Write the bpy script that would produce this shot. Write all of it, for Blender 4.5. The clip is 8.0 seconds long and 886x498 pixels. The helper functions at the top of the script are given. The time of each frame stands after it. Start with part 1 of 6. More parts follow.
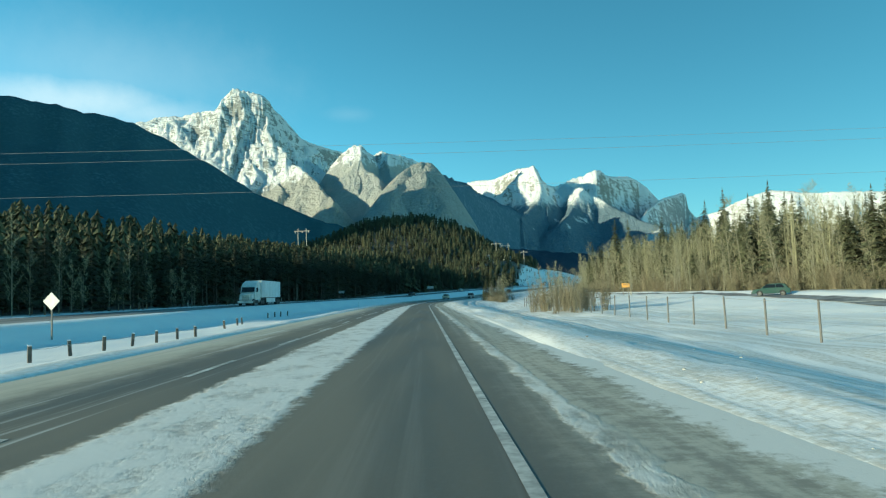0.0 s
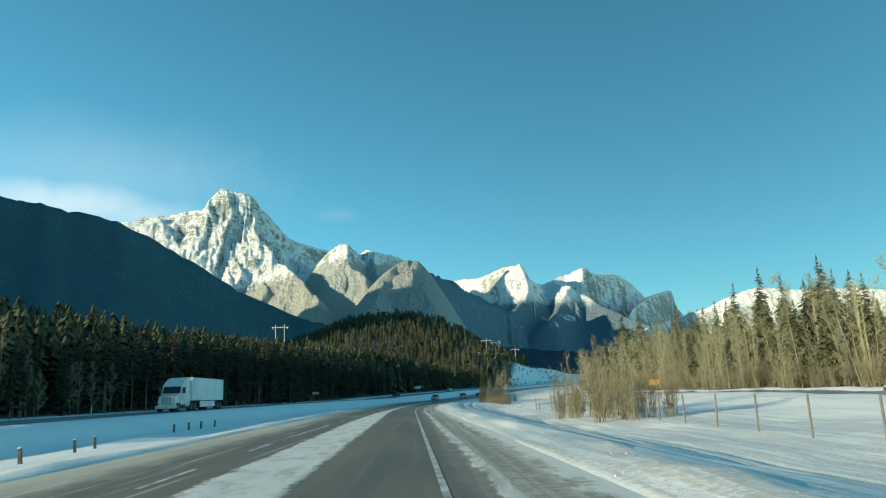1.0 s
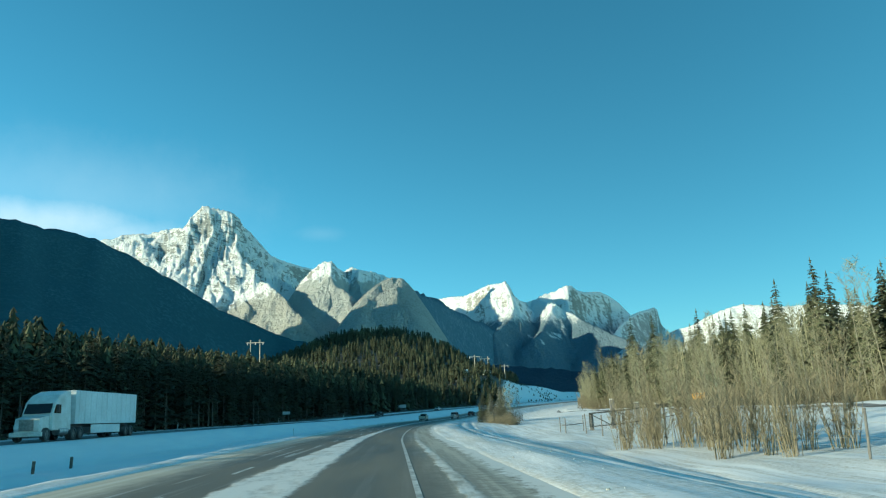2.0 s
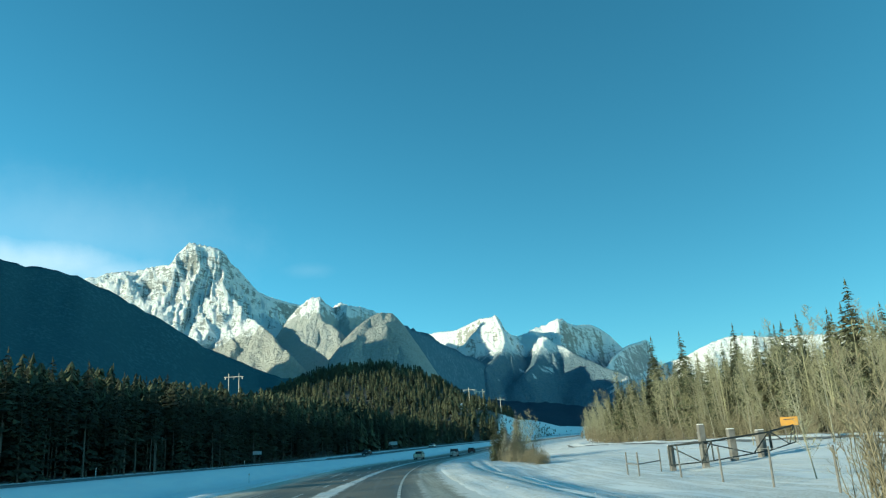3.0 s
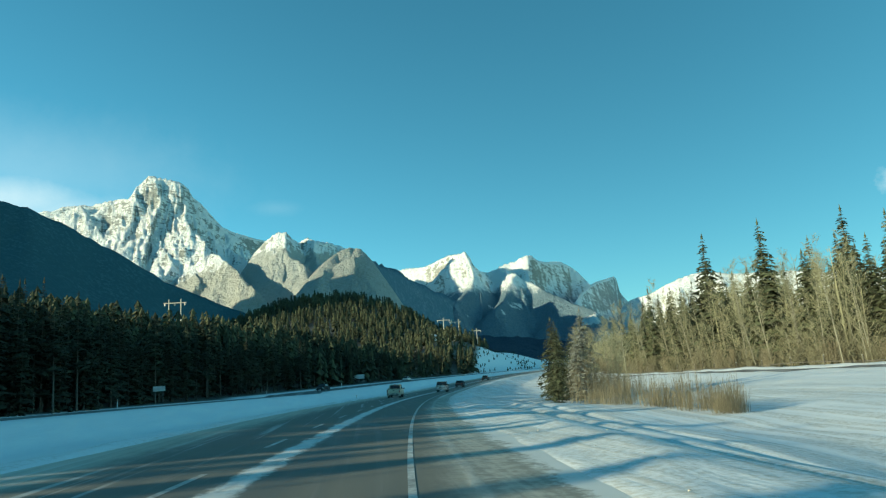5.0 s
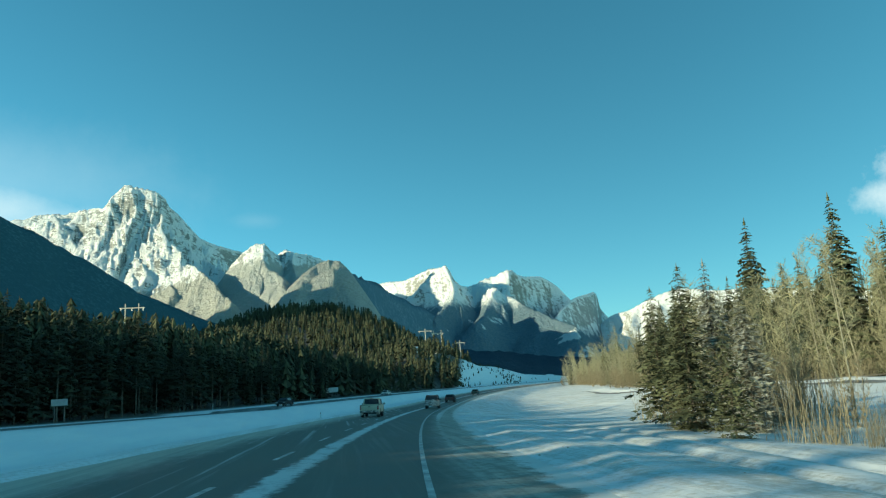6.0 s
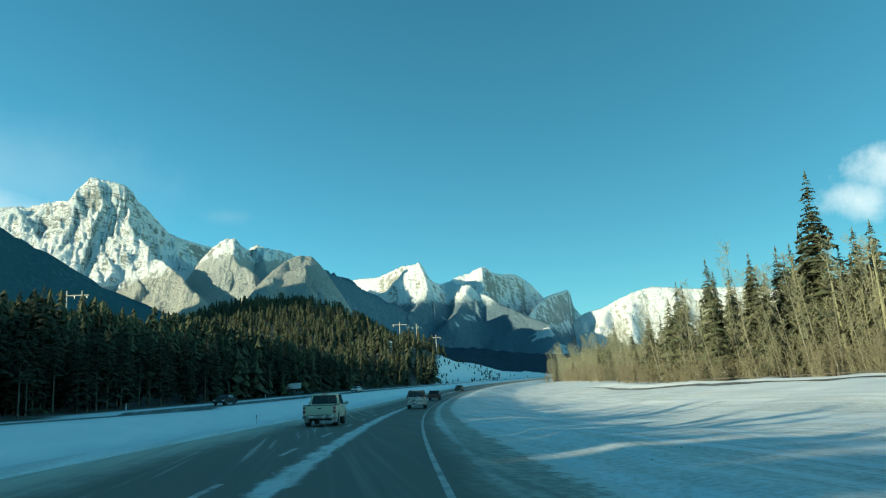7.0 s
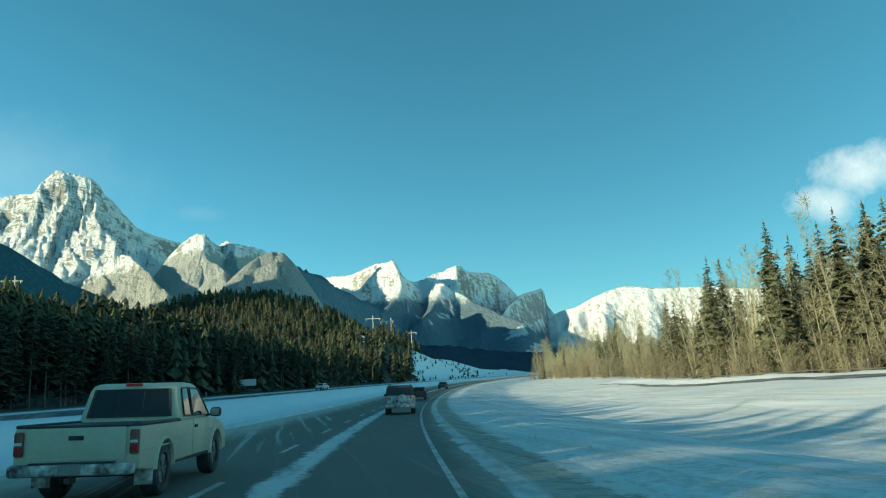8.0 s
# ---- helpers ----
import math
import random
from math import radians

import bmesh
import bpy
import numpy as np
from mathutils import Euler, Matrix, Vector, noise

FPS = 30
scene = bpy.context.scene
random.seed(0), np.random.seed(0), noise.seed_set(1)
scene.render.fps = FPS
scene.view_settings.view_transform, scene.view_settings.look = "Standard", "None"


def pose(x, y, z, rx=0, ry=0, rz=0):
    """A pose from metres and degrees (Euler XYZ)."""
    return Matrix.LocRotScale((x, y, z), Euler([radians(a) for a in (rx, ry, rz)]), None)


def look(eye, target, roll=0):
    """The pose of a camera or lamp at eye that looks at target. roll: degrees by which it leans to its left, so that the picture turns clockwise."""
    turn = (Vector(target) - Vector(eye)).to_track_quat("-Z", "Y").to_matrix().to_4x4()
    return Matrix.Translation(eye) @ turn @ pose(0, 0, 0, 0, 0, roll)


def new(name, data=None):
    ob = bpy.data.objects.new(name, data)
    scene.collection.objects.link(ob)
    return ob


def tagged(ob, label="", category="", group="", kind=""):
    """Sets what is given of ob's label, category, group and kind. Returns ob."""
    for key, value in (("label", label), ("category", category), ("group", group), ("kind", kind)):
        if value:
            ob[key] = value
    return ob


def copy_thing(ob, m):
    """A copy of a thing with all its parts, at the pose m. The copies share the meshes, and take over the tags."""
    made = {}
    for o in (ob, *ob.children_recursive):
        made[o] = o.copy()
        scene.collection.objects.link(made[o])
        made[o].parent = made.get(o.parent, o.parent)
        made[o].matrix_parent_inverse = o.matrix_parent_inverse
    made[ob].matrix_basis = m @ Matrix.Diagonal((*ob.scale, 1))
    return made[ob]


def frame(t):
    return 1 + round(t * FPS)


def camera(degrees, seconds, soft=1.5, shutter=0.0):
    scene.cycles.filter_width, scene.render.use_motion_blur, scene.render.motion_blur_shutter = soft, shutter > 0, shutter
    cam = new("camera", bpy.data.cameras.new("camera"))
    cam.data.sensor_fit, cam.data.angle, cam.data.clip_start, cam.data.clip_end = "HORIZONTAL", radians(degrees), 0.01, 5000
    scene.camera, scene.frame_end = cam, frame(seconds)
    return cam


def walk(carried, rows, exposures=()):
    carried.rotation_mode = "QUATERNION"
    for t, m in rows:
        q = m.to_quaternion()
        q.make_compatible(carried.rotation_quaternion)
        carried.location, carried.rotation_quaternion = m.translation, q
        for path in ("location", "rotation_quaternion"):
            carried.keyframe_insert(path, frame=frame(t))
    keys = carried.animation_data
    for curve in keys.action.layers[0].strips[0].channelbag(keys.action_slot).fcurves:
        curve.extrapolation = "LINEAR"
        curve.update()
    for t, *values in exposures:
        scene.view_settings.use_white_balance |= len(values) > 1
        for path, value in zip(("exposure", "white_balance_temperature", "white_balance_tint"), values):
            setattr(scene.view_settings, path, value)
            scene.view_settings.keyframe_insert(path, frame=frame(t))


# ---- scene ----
from collections import defaultdict

LENS = 62.58
cam = camera(LENS, 8.0, soft=1.2)
PATH = [
    (0, pose(0.00, 0.00, 1.4, 93.65, 1.75, -0.67)),
    (0.2, pose(-0.01, 5.50, 1.4, 91.64, 1.71, -0.68)),
    (0.4, pose(-0.03, 11.00, 1.4, 94.69, 1.66, -0.54)),
    (0.5, pose(-0.05, 13.75, 1.4, 94.01, 1.64, -0.54)),
    (0.6, pose(-0.07, 16.50, 1.4, 94.99, 1.75, -0.79)),
    (0.8, pose(-0.12, 22.00, 1.4, 98.59, 1.94, -1.23)),
    (1, pose(-0.17, 27.50, 1.4, 101.39, 2.14, -1.67)),
    (1.2, pose(-0.24, 33.00, 1.4, 101.72, 2.21, -2.02)),
    (1.4, pose(-0.30, 38.50, 1.4, 100.95, 2.30, -2.42)),
    (1.5, pose(-0.34, 41.25, 1.4, 101.97, 2.33, -2.57)),
    (1.7, pose(-0.41, 46.75, 1.4, 102.45, 2.39, -2.72)),
    (2.8, pose(-0.74, 77.00, 1.4, 105.15, 3.16, -3.26)),
    (3, pose(-0.78, 82.50, 1.4, 105.55, 3.39, -3.50)),
    (3.5, pose(-0.81, 96.25, 1.4, 105.23, 3.84, -3.93)),
    (3.8, pose(-0.78, 104.50, 1.4, 101.93, 3.81, -4.28)),
    (4, pose(-0.73, 110.00, 1.4, 99.24, 3.78, -4.53)),
    (4.2, pose(-0.67, 115.50, 1.4, 98.70, 3.82, -4.82)),
    (4.5, pose(-0.53, 123.74, 1.4, 100.66, 3.84, -5.06)),
    (4.7, pose(-0.41, 129.24, 1.4, 100.59, 3.78, -5.41)),
    (5.8, pose(0.73, 159.47, 1.4, 100.56, 3.47, -7.32)),
    (6, pose(1.04, 164.96, 1.4, 101.60, 3.42, -7.62)),
    (6.2, pose(1.37, 170.45, 1.4, 101.92, 3.43, -8.05)),
    (6.5, pose(1.95, 178.68, 1.4, 101.42, 3.45, -8.77)),
    (7, pose(3.08, 192.38, 1.4, 101.30, 3.42, -9.75)),
    (7.5, pose(4.45, 206.07, 1.4, 100.87, 3.30, -10.67)),
    (8, pose(6.07, 219.72, 1.4, 101.08, 3.39, -11.85)),
]
# the film camera's white balance drifts a little along the way
BALANCE = ((0.0, 6250, 10), (0.5, 6450, 11), (1.0, 6650, 17), (1.5, 6200, 10), (3.0, 5900, 10), (3.5, 5900, 10), (4.0, 6250, 10), (4.5, 6400, 10), (6.0, 6450, 10), (6.5, 6200, 9), (7.0, 6350, 10), (8.0, 6550, 11))
walk(cam, PATH, [(t, 0.33, k, tint) for t, k, tint in BALANCE])

# ------------------------------------------------------------------ light
SUN_EL = 12.0
SUN_DIR = Vector((-0.91, -0.41, math.tan(radians(SUN_EL)))).normalized()

world = bpy.data.worlds.new("winter_sky")
scene.world = world
world.use_nodes = True
wt = world.node_tree
sky = wt.nodes.new("ShaderNodeTexSky")
sky.sky_type, sky.sun_disc = "NISHITA", False
sky.sun_elevation = radians(SUN_EL)
sky.sun_rotation = math.atan2(-SUN_DIR.x, SUN_DIR.y)
sky.altitude, sky.air_density, sky.dust_density, sky.ozone_density = 1300, 1.0, 0.45, 2.4


def wnode(kind, **values):
    n = wt.nodes.new(kind)
    for key, v in values.items():
        n.inputs[key].default_value = v
    return n


def wmath(op, a, b=None):
    n = wt.nodes.new("ShaderNodeMath")
    n.operation = op
    for i, v in enumerate((a, b)):
        if v is None:
            continue
        if isinstance(v, (int, float)):
            n.inputs[i].default_value = v
        else:
            wt.links.new(v, n.inputs[i])
    return n.outputs[0]


# Clouds: soft billows round a few directions of the sky.
wco = wt.nodes.new("ShaderNodeTexCoord")
wnoise = wnode("ShaderNodeTexNoise", Scale=11.0, Detail=9.0, Roughness=0.68)
wt.links.new(wco.outputs["Generated"], wnoise.inputs["Vector"])


def cloud(az, el, wide, high, weight, low=0.42, rag=1.5):
    """A soft patch of cloud round a compass direction (degrees)."""
    a, e = radians(az), radians(el)
    ahead = Vector((math.sin(a) * math.cos(e), math.cos(a) * math.cos(e), math.sin(e)))
    right = Vector((math.cos(a), -math.sin(a), 0))
    above = right.cross(ahead)
    out = []
    for axis, size in ((right, wide), (above, high)):
        dot = wt.nodes.new("ShaderNodeVectorMath")
        dot.operation = "DOT_PRODUCT"
        wt.links.new(wco.outputs["Generated"], dot.inputs[0])
        dot.inputs[1].default_value = axis
        out.append(wmath("POWER", wmath("ABSOLUTE", wmath("DIVIDE", dot.outputs["Value"], math.sin(radians(size)))), 2.0))
    dot = wt.nodes.new("ShaderNodeVectorMath")
    dot.operation = "DOT_PRODUCT"
    wt.links.new(wco.outputs["Generated"], dot.inputs[0])
    dot.inputs[1].default_value = ahead
    front = wmath("GREATER_THAN", dot.outputs["Value"], 0.5)
    fall = wmath("MULTIPLY", wmath("EXPONENT", wmath("MULTIPLY", wmath("ADD", *out), -1.0)), front)
    shape = wmath("SUBTRACT", wmath("ADD", fall, wmath("MULTIPLY", wmath("SUBTRACT", wnoise.outputs["Fac"], 0.5), rag)), low)
    n = wmath("MULTIPLY", wmath("MULTIPLY", shape, weight), wmath("MINIMUM", wmath("MULTIPLY", fall, 6.0), 1.0))
    return wmath("MINIMUM", wmath("MAXIMUM", n, 0.0), 0.92)


clouds = cloud(44.5, 13.2, 4.6, 2.0, 1.1, 0.40, 2.0)
for more in (cloud(40.6, 11.4, 2.6, 1.5, 0.9, 0.36, 2.0), cloud(-26.5, 14.3, 7.0, 1.5, 0.62, 0.05, 0.9), cloud(-21.5, 13.8, 5.0, 1.2, 0.45, 0.05, 0.9), cloud(-24.0, 16.5, 10.0, 3.2, 0.16, 0.05, 0.8), cloud(-6.4, 14.2, 1.8, 0.5, 0.07, 0.1)):
    clouds = wmath("MAXIMUM", clouds, more)
tint = wt.nodes.new("ShaderNodeMix")
tint.data_type, tint.blend_type = "RGBA", "MULTIPLY"
tint.inputs["Factor"].default_value = 1.0
haze = wt.nodes.new("ShaderNodeMix")
haze.data_type = "RGBA"
haze.inputs["A"].default_value, haze.inputs["B"].default_value = (0.36, 1.0, 0.83, 1), (0.58, 1.0, 1.0, 1)
wsep = wt.nodes.new("ShaderNodeSeparateXYZ")
wt.links.new(wco.outputs["Generated"], wsep.inputs[0])
wt.links.new(wmath("EXPONENT", wmath("MULTIPLY", wmath("MAXIMUM", wsep.outputs[2], 0.0), -6.5)), haze.inputs["Factor"])
wt.links.new(haze.outputs["Result"], tint.inputs["B"])
wt.links.new(sky.outputs[0], tint.inputs["A"])
cmix = wt.nodes.new("ShaderNodeMix")
cmix.data_type = "RGBA"
wt.links.new(clouds, cmix.inputs["Factor"])
wt.links.new(tint.outputs["Result"], cmix.inputs["A"])
cmix.inputs["B"].default_value = (4.6, 5.4, 5.2, 1)
wt.links.new(cmix.outputs["Result"], wt.nodes["Background"].inputs[0])
wt.nodes["Background"].inputs[1].default_value = 0.163

sun = new("sun", bpy.data.lights.new("sun", "SUN"))
sun.data.energy, sun.data.angle, sun.data.color = 5.0, radians(0.5), (1.0, 0.96, 0.63)
sun.matrix_world = look(SUN_DIR * 500, (0, 0, 0))

# ------------------------------------------------------------------ materials
def mat(name, color, rough=0.7, metal=0.0, vary=None, scale=4.0, fine=60.0, bump=0.0, bump_scale=20.0, spec=0.5, per_object=0.0, per_island=0.0, coords="Object"):
    """A surface with stains at one scale and grain at another, relief, and a spread of tone between objects or pieces."""
    m = bpy.data.materials.new(name)
    m.use_nodes = True
    t = m.node_tree
    b = t.nodes["Principled BSDF"]
    b.inputs["Roughness"].default_value, b.inputs["Metallic"].default_value = rough, metal
    b.inputs["Specular IOR Level"].default_value = spec
    b.inputs["Base Color"].default_value = (*color, 1)
    co = t.nodes.new("ShaderNodeTexCoord").outputs[coords]

    def tex(s, detail=4.0):
        n = t.nodes.new("ShaderNodeTexNoise")
        n.inputs["Scale"].default_value, n.inputs["Detail"].default_value = s, detail
        t.links.new(co, n.inputs["Vector"])
        return n.outputs["Fac"]

    out = None
    if vary:
        big, small = tex(scale), tex(fine, 2.0)
        add = t.nodes.new("ShaderNodeMath")
        add.operation = "MULTIPLY_ADD"
        t.links.new(small, add.inputs[0])
        add.inputs[1].default_value = 0.5
        t.links.new(big, add.inputs[2])
        ramp = t.nodes.new("ShaderNodeMapRange")
        ramp.inputs["From Min"].default_value, ramp.inputs["From Max"].default_value = 0.55, 0.95
        t.links.new(add.outputs[0], ramp.inputs["Value"])
        mix = t.nodes.new("ShaderNodeMix")
        mix.data_type = "RGBA"
        mix.inputs["A"].default_value, mix.inputs["B"].default_value = (*color, 1), (*vary, 1)
        t.links.new(ramp.outputs["Result"], mix.inputs["Factor"])
        out = mix.outputs["Result"]
    for amount, node, socket in ((per_object, "ShaderNodeObjectInfo", "Random"), (per_island, "ShaderNodeNewGeometry", "Random Per Island")):
        if amount:
            hsv = t.nodes.new("ShaderNodeHueSaturation")
            rng = t.nodes.new("ShaderNodeMapRange")
            rng.inputs["To Min"].default_value, rng.inputs["To Max"].default_value = 1 - amount, 1 + amount
            t.links.new(t.nodes.new(node).outputs[socket], rng.inputs["Value"])
            t.links.new(rng.outputs["Result"], hsv.inputs["Value"])
            if out:
                t.links.new(out, hsv.inputs["Color"])
            else:
                hsv.inputs["Color"].default_value = (*color, 1)
            out = hsv.outputs["Color"]
    if out:
        t.links.new(out, b.inputs["Base Color"])
    if bump:
        bn = t.nodes.new("ShaderNodeBump")
        bn.inputs["Strength"].default_value, bn.inputs["Distance"].default_value = 1.0, bump
        t.links.new(tex(bump_scale, 5.0), bn.inputs["Height"])
        t.links.new(bn.outputs["Normal"], b.inputs["Normal"])
    return m


class Net:
    """Short hand for a material's nodes."""

    def __init__(self, name, rough=0.8, spec=0.3):
        self.m = bpy.data.materials.new(name)
        self.m.use_nodes = True
        self.t = self.m.node_tree
        self.b = self.t.nodes["Principled BSDF"]
        self.b.inputs["Roughness"].default_value = rough
        self.b.inputs["Specular IOR Level"].default_value = spec

    def link(self, value, socket):
        if isinstance(value, (int, float)):
            socket.default_value = value
        elif isinstance(value, tuple):
            socket.default_value = value if len(value) == len(socket.default_value) else (*value, 1)
        else:
            self.t.links.new(value, socket)

    def coord(self, name="Object"):
        return self.t.nodes.new("ShaderNodeTexCoord").outputs[name]

    def stretch(self, vec, scale):
        n = self.t.nodes.new("ShaderNodeMapping")
        n.inputs["Scale"].default_value = scale
        self.link(vec, n.inputs["Vector"])
        return n.outputs["Vector"]

    def warp(self, vec, lean):
        """Shears a position's height by its plan, for dipping strata."""
        n = self.t.nodes.new("ShaderNodeVectorMath")
        n.operation = "DOT_PRODUCT"
        self.link(vec, n.inputs[0])
        n.inputs[1].default_value = (lean[2], lean[2] * 0.4, 0.0)
        c = self.t.nodes.new("ShaderNodeCombineXYZ")
        self.link(n.outputs["Value"], c.inputs[2])
        add = self.t.nodes.new("ShaderNodeVectorMath")
        self.link(vec, add.inputs[0])
        self.link(c.outputs[0], add.inputs[1])
        return add.outputs[0]

    def noise(self, vec, scale, detail=5.0, rough=0.55, distort=0.0):
        n = self.t.nodes.new("ShaderNodeTexNoise")
        n.inputs["Scale"].default_value, n.inputs["Detail"].default_value = scale, detail
        n.inputs["Roughness"].default_value, n.inputs["Distortion"].default_value = rough, distort
        self.link(vec, n.inputs["Vector"])
        return n.outputs["Fac"]

    def math(self, op, a, b=0.0, c=0.0):
        n = self.t.nodes.new("ShaderNodeMath")
        n.operation = op
        for i, v in enumerate((a, b, c)):
            self.link(v, n.inputs[i])
        return n.outputs[0]

    def split(self, vec):
        n = self.t.nodes.new("ShaderNodeSeparateXYZ")
        self.link(vec, n.inputs[0])
        return n.outputs

    def step(self, value, lo, hi, to0=0.0, to1=1.0):
        n = self.t.nodes.new("ShaderNodeMapRange")
        n.interpolation_type = "SMOOTHSTEP"
        for key, v in (("Value", value), ("From Min", lo), ("From Max", hi), ("To Min", to0), ("To Max", to1)):
            self.link(v, n.inputs[key])
        return n.outputs["Result"]

    def mix(self, f, a, b):
        n = self.t.nodes.new("ShaderNodeMix")
        n.data_type = "RGBA"
        self.link(f, n.inputs["Factor"]), self.link(a, n.inputs["A"]), self.link(b, n.inputs["B"])
        return n.outputs["Result"]

    def bump(self, height, distance, strength=1.0):
        n = self.t.nodes.new("ShaderNodeBump")
        n.inputs["Strength"].default_value, n.inputs["Distance"].default_value = strength, distance
        self.link(height, n.inputs["Height"])
        self.link(n.outputs["Normal"], self.b.inputs["Normal"])

    def done(self, color, rough=None):
        self.link(color, self.b.inputs["Base Color"])
        if rough is not None:
            self.link(rough, self.b.inputs["Roughness"])
        return self.m


def snow_ground():
    n = Net("wind_packed_snow", 0.65, 0.25)
    co = n.coord()
    x, y, z = n.split(n.coord("UV"))
    drift = n.noise(n.stretch(co, (0.35, 0.12, 1)), 1.0, 6)
    grain = n.noise(co, 6.0, 6, 0.65)
    patch = n.noise(n.stretch(co, (0.22, 0.08, 1)), 1.0, 6, 0.65, 0.5)
    tracks = n.noise(n.stretch(co, (1.6, 0.06, 1)), 1.0, 5, 0.6, 0.4)
    fresh = n.mix(n.step(drift, 0.35, 0.7), (0.80, 0.82, 0.84), (0.88, 0.88, 0.87))
    # sanded slush and grit beside the pavement, straw and soil that shows through on the right verge
    side = n.math("MULTIPLY", n.step(x, -11.5, -8.0), n.step(x, 9.5, 3.5))
    grit = n.math("MULTIPLY", side, n.step(n.math("ADD", grain, n.math("MULTIPLY", tracks, 0.8)), 0.78, 1.08, 0.06, 0.65))
    verge = n.math("MULTIPLY", n.math("MULTIPLY", n.step(x, 4.0, 6.0), n.step(x, 34.0, 22.0)), n.step(n.math("ADD", tracks, n.math("MULTIPLY", patch, 0.5)), 0.66, 0.80))
    straw = n.math("MULTIPLY", verge, n.step(grain, 0.35, 0.7, 0.1, 0.7))
    color = n.mix(grit, fresh, (0.46, 0.42, 0.34))
    color = n.mix(straw, color, (0.36, 0.33, 0.26))
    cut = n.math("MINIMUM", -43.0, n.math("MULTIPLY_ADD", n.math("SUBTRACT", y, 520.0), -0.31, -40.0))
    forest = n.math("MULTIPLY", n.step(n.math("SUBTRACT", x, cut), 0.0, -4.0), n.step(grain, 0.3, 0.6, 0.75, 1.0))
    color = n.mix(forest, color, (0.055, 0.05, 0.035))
    right = n.math("MULTIPLY", n.step(x, 58.0, 66.0), n.step(drift, 0.3, 0.6, 0.3, 0.8))
    color = n.mix(right, color, (0.22, 0.19, 0.13))
    n.bump(n.math("ADD", n.math("MULTIPLY", drift, 1.0), n.math("ADD", n.math("MULTIPLY", grain, 0.12), n.math("MULTIPLY", tracks, 0.35))), 0.10)
    return n.done(color)


def asphalt():
    """Winter pavement: grey, salted, with trodden snow along the lane joints. UV is (metres from the edge line, metres along)."""
    n = Net("salted_asphalt", 0.75, 0.3)
    x, y, z = n.split(n.coord("UV"))
    co = n.coord()
    grain = n.noise(co, 14.0, 6, 0.7)
    blotch = n.noise(n.stretch(co, (0.5, 0.05, 1)), 1.0, 5)
    streak = n.noise(n.stretch(co, (3.0, 0.05, 1)), 1.0, 5, 0.6, 0.3)
    rag = n.noise(n.stretch(co, (1.3, 0.5, 1)), 1.0, 9, 0.72)
    crumb = n.noise(co, 3.2, 6, 0.75)
    wob = n.math("MULTIPLY", n.math("SUBTRACT", rag, 0.5), 1.1)
    base = n.mix(n.step(blotch, 0.35, 0.65), (0.115, 0.110, 0.094), (0.185, 0.174, 0.145))
    base = n.mix(n.step(streak, 0.5, 0.75, 0, 0.7), base, (0.22, 0.21, 0.185))
    base = n.mix(n.step(grain, 0.5, 0.75, 0, 0.35), base, (0.19, 0.185, 0.17))

    def strip(centre, half, soft, cover, rough):
        off = n.math("ABSOLUTE", n.math("SUBTRACT", n.math("ADD", x, n.math("MULTIPLY", wob, 0.7)), centre))
        off = n.math("ADD", off, n.math("MULTIPLY", n.math("SUBTRACT", crumb, 0.5), rough))
        inner = n.math("SUBTRACT", half, soft)
        return n.math("MULTIPLY", n.step(off, n.math("ADD", half, soft), inner), cover)

    far = n.step(y, 70.0, 135.0)
    centre = n.math("MULTIPLY_ADD", far, 0.55, -3.4)
    half = n.math("MULTIPLY_ADD", far, -0.60, 0.88)
    snowy = strip(centre, half, 0.10, n.step(n.math("ADD", rag, n.math("MULTIPLY", crumb, 0.5)), 0.55, 0.8, 0.45, 0.95), 0.55)
    later = n.step(y, 208, 232)
    seam = strip(0.95, n.math("MULTIPLY_ADD", later, 0.14, n.math("MULTIPLY_ADD", far, -0.06, 0.15)), 0.05, n.math("MULTIPLY", n.step(rag, 0.35, 0.6, 0.1, 0.85), n.math("MULTIPLY_ADD", later, 0.7, n.math("MULTIPLY_ADD", far, -0.7, 1.0))), 0.25)
    sand_r = n.math("MULTIPLY", n.step(n.math("ADD", x, wob), 0.1, 1.3), 0.9)
    sand_l = n.math("MULTIPLY", n.step(n.math("ADD", x, n.math("MULTIPLY", wob, 2.2)), -6.0, -8.2), n.step(streak, 0.2, 0.6, 0.55, 0.95))
    grit = n.mix(n.step(n.math("ADD", crumb, n.math("MULTIPLY", streak, 0.8)), 0.75, 1.05), (0.27, 0.255, 0.215), (0.50, 0.475, 0.40))
    color = n.mix(sand_r, base, grit)
    drifted = n.step(n.math("ADD", n.math("ADD", x, n.math("MULTIPLY", wob, 1.6)), n.math("MULTIPLY", n.math("SUBTRACT", crumb, 0.5), 1.2)), 1.95, 2.3)
    color = n.mix(drifted, color, (0.70, 0.69, 0.66))
    color = n.mix(sand_l, color, (0.56, 0.52, 0.43))
    scatter = n.math("MULTIPLY", n.math("MULTIPLY", n.step(x, -4.2, -5.0), n.step(streak, 0.56, 0.66)), 0.6)
    color = n.mix(scatter, color, (0.58, 0.58, 0.56))
    color = n.mix(n.math("MAXIMUM", snowy, seam), color, (0.74, 0.74, 0.72))
    n.bump(n.math("ADD", n.math("MULTIPLY", grain, 0.15), n.math("MAXIMUM", snowy, seam)), 0.02)
    return n.done(color, n.step(blotch, 0.3, 0.7, 0.55, 0.85))


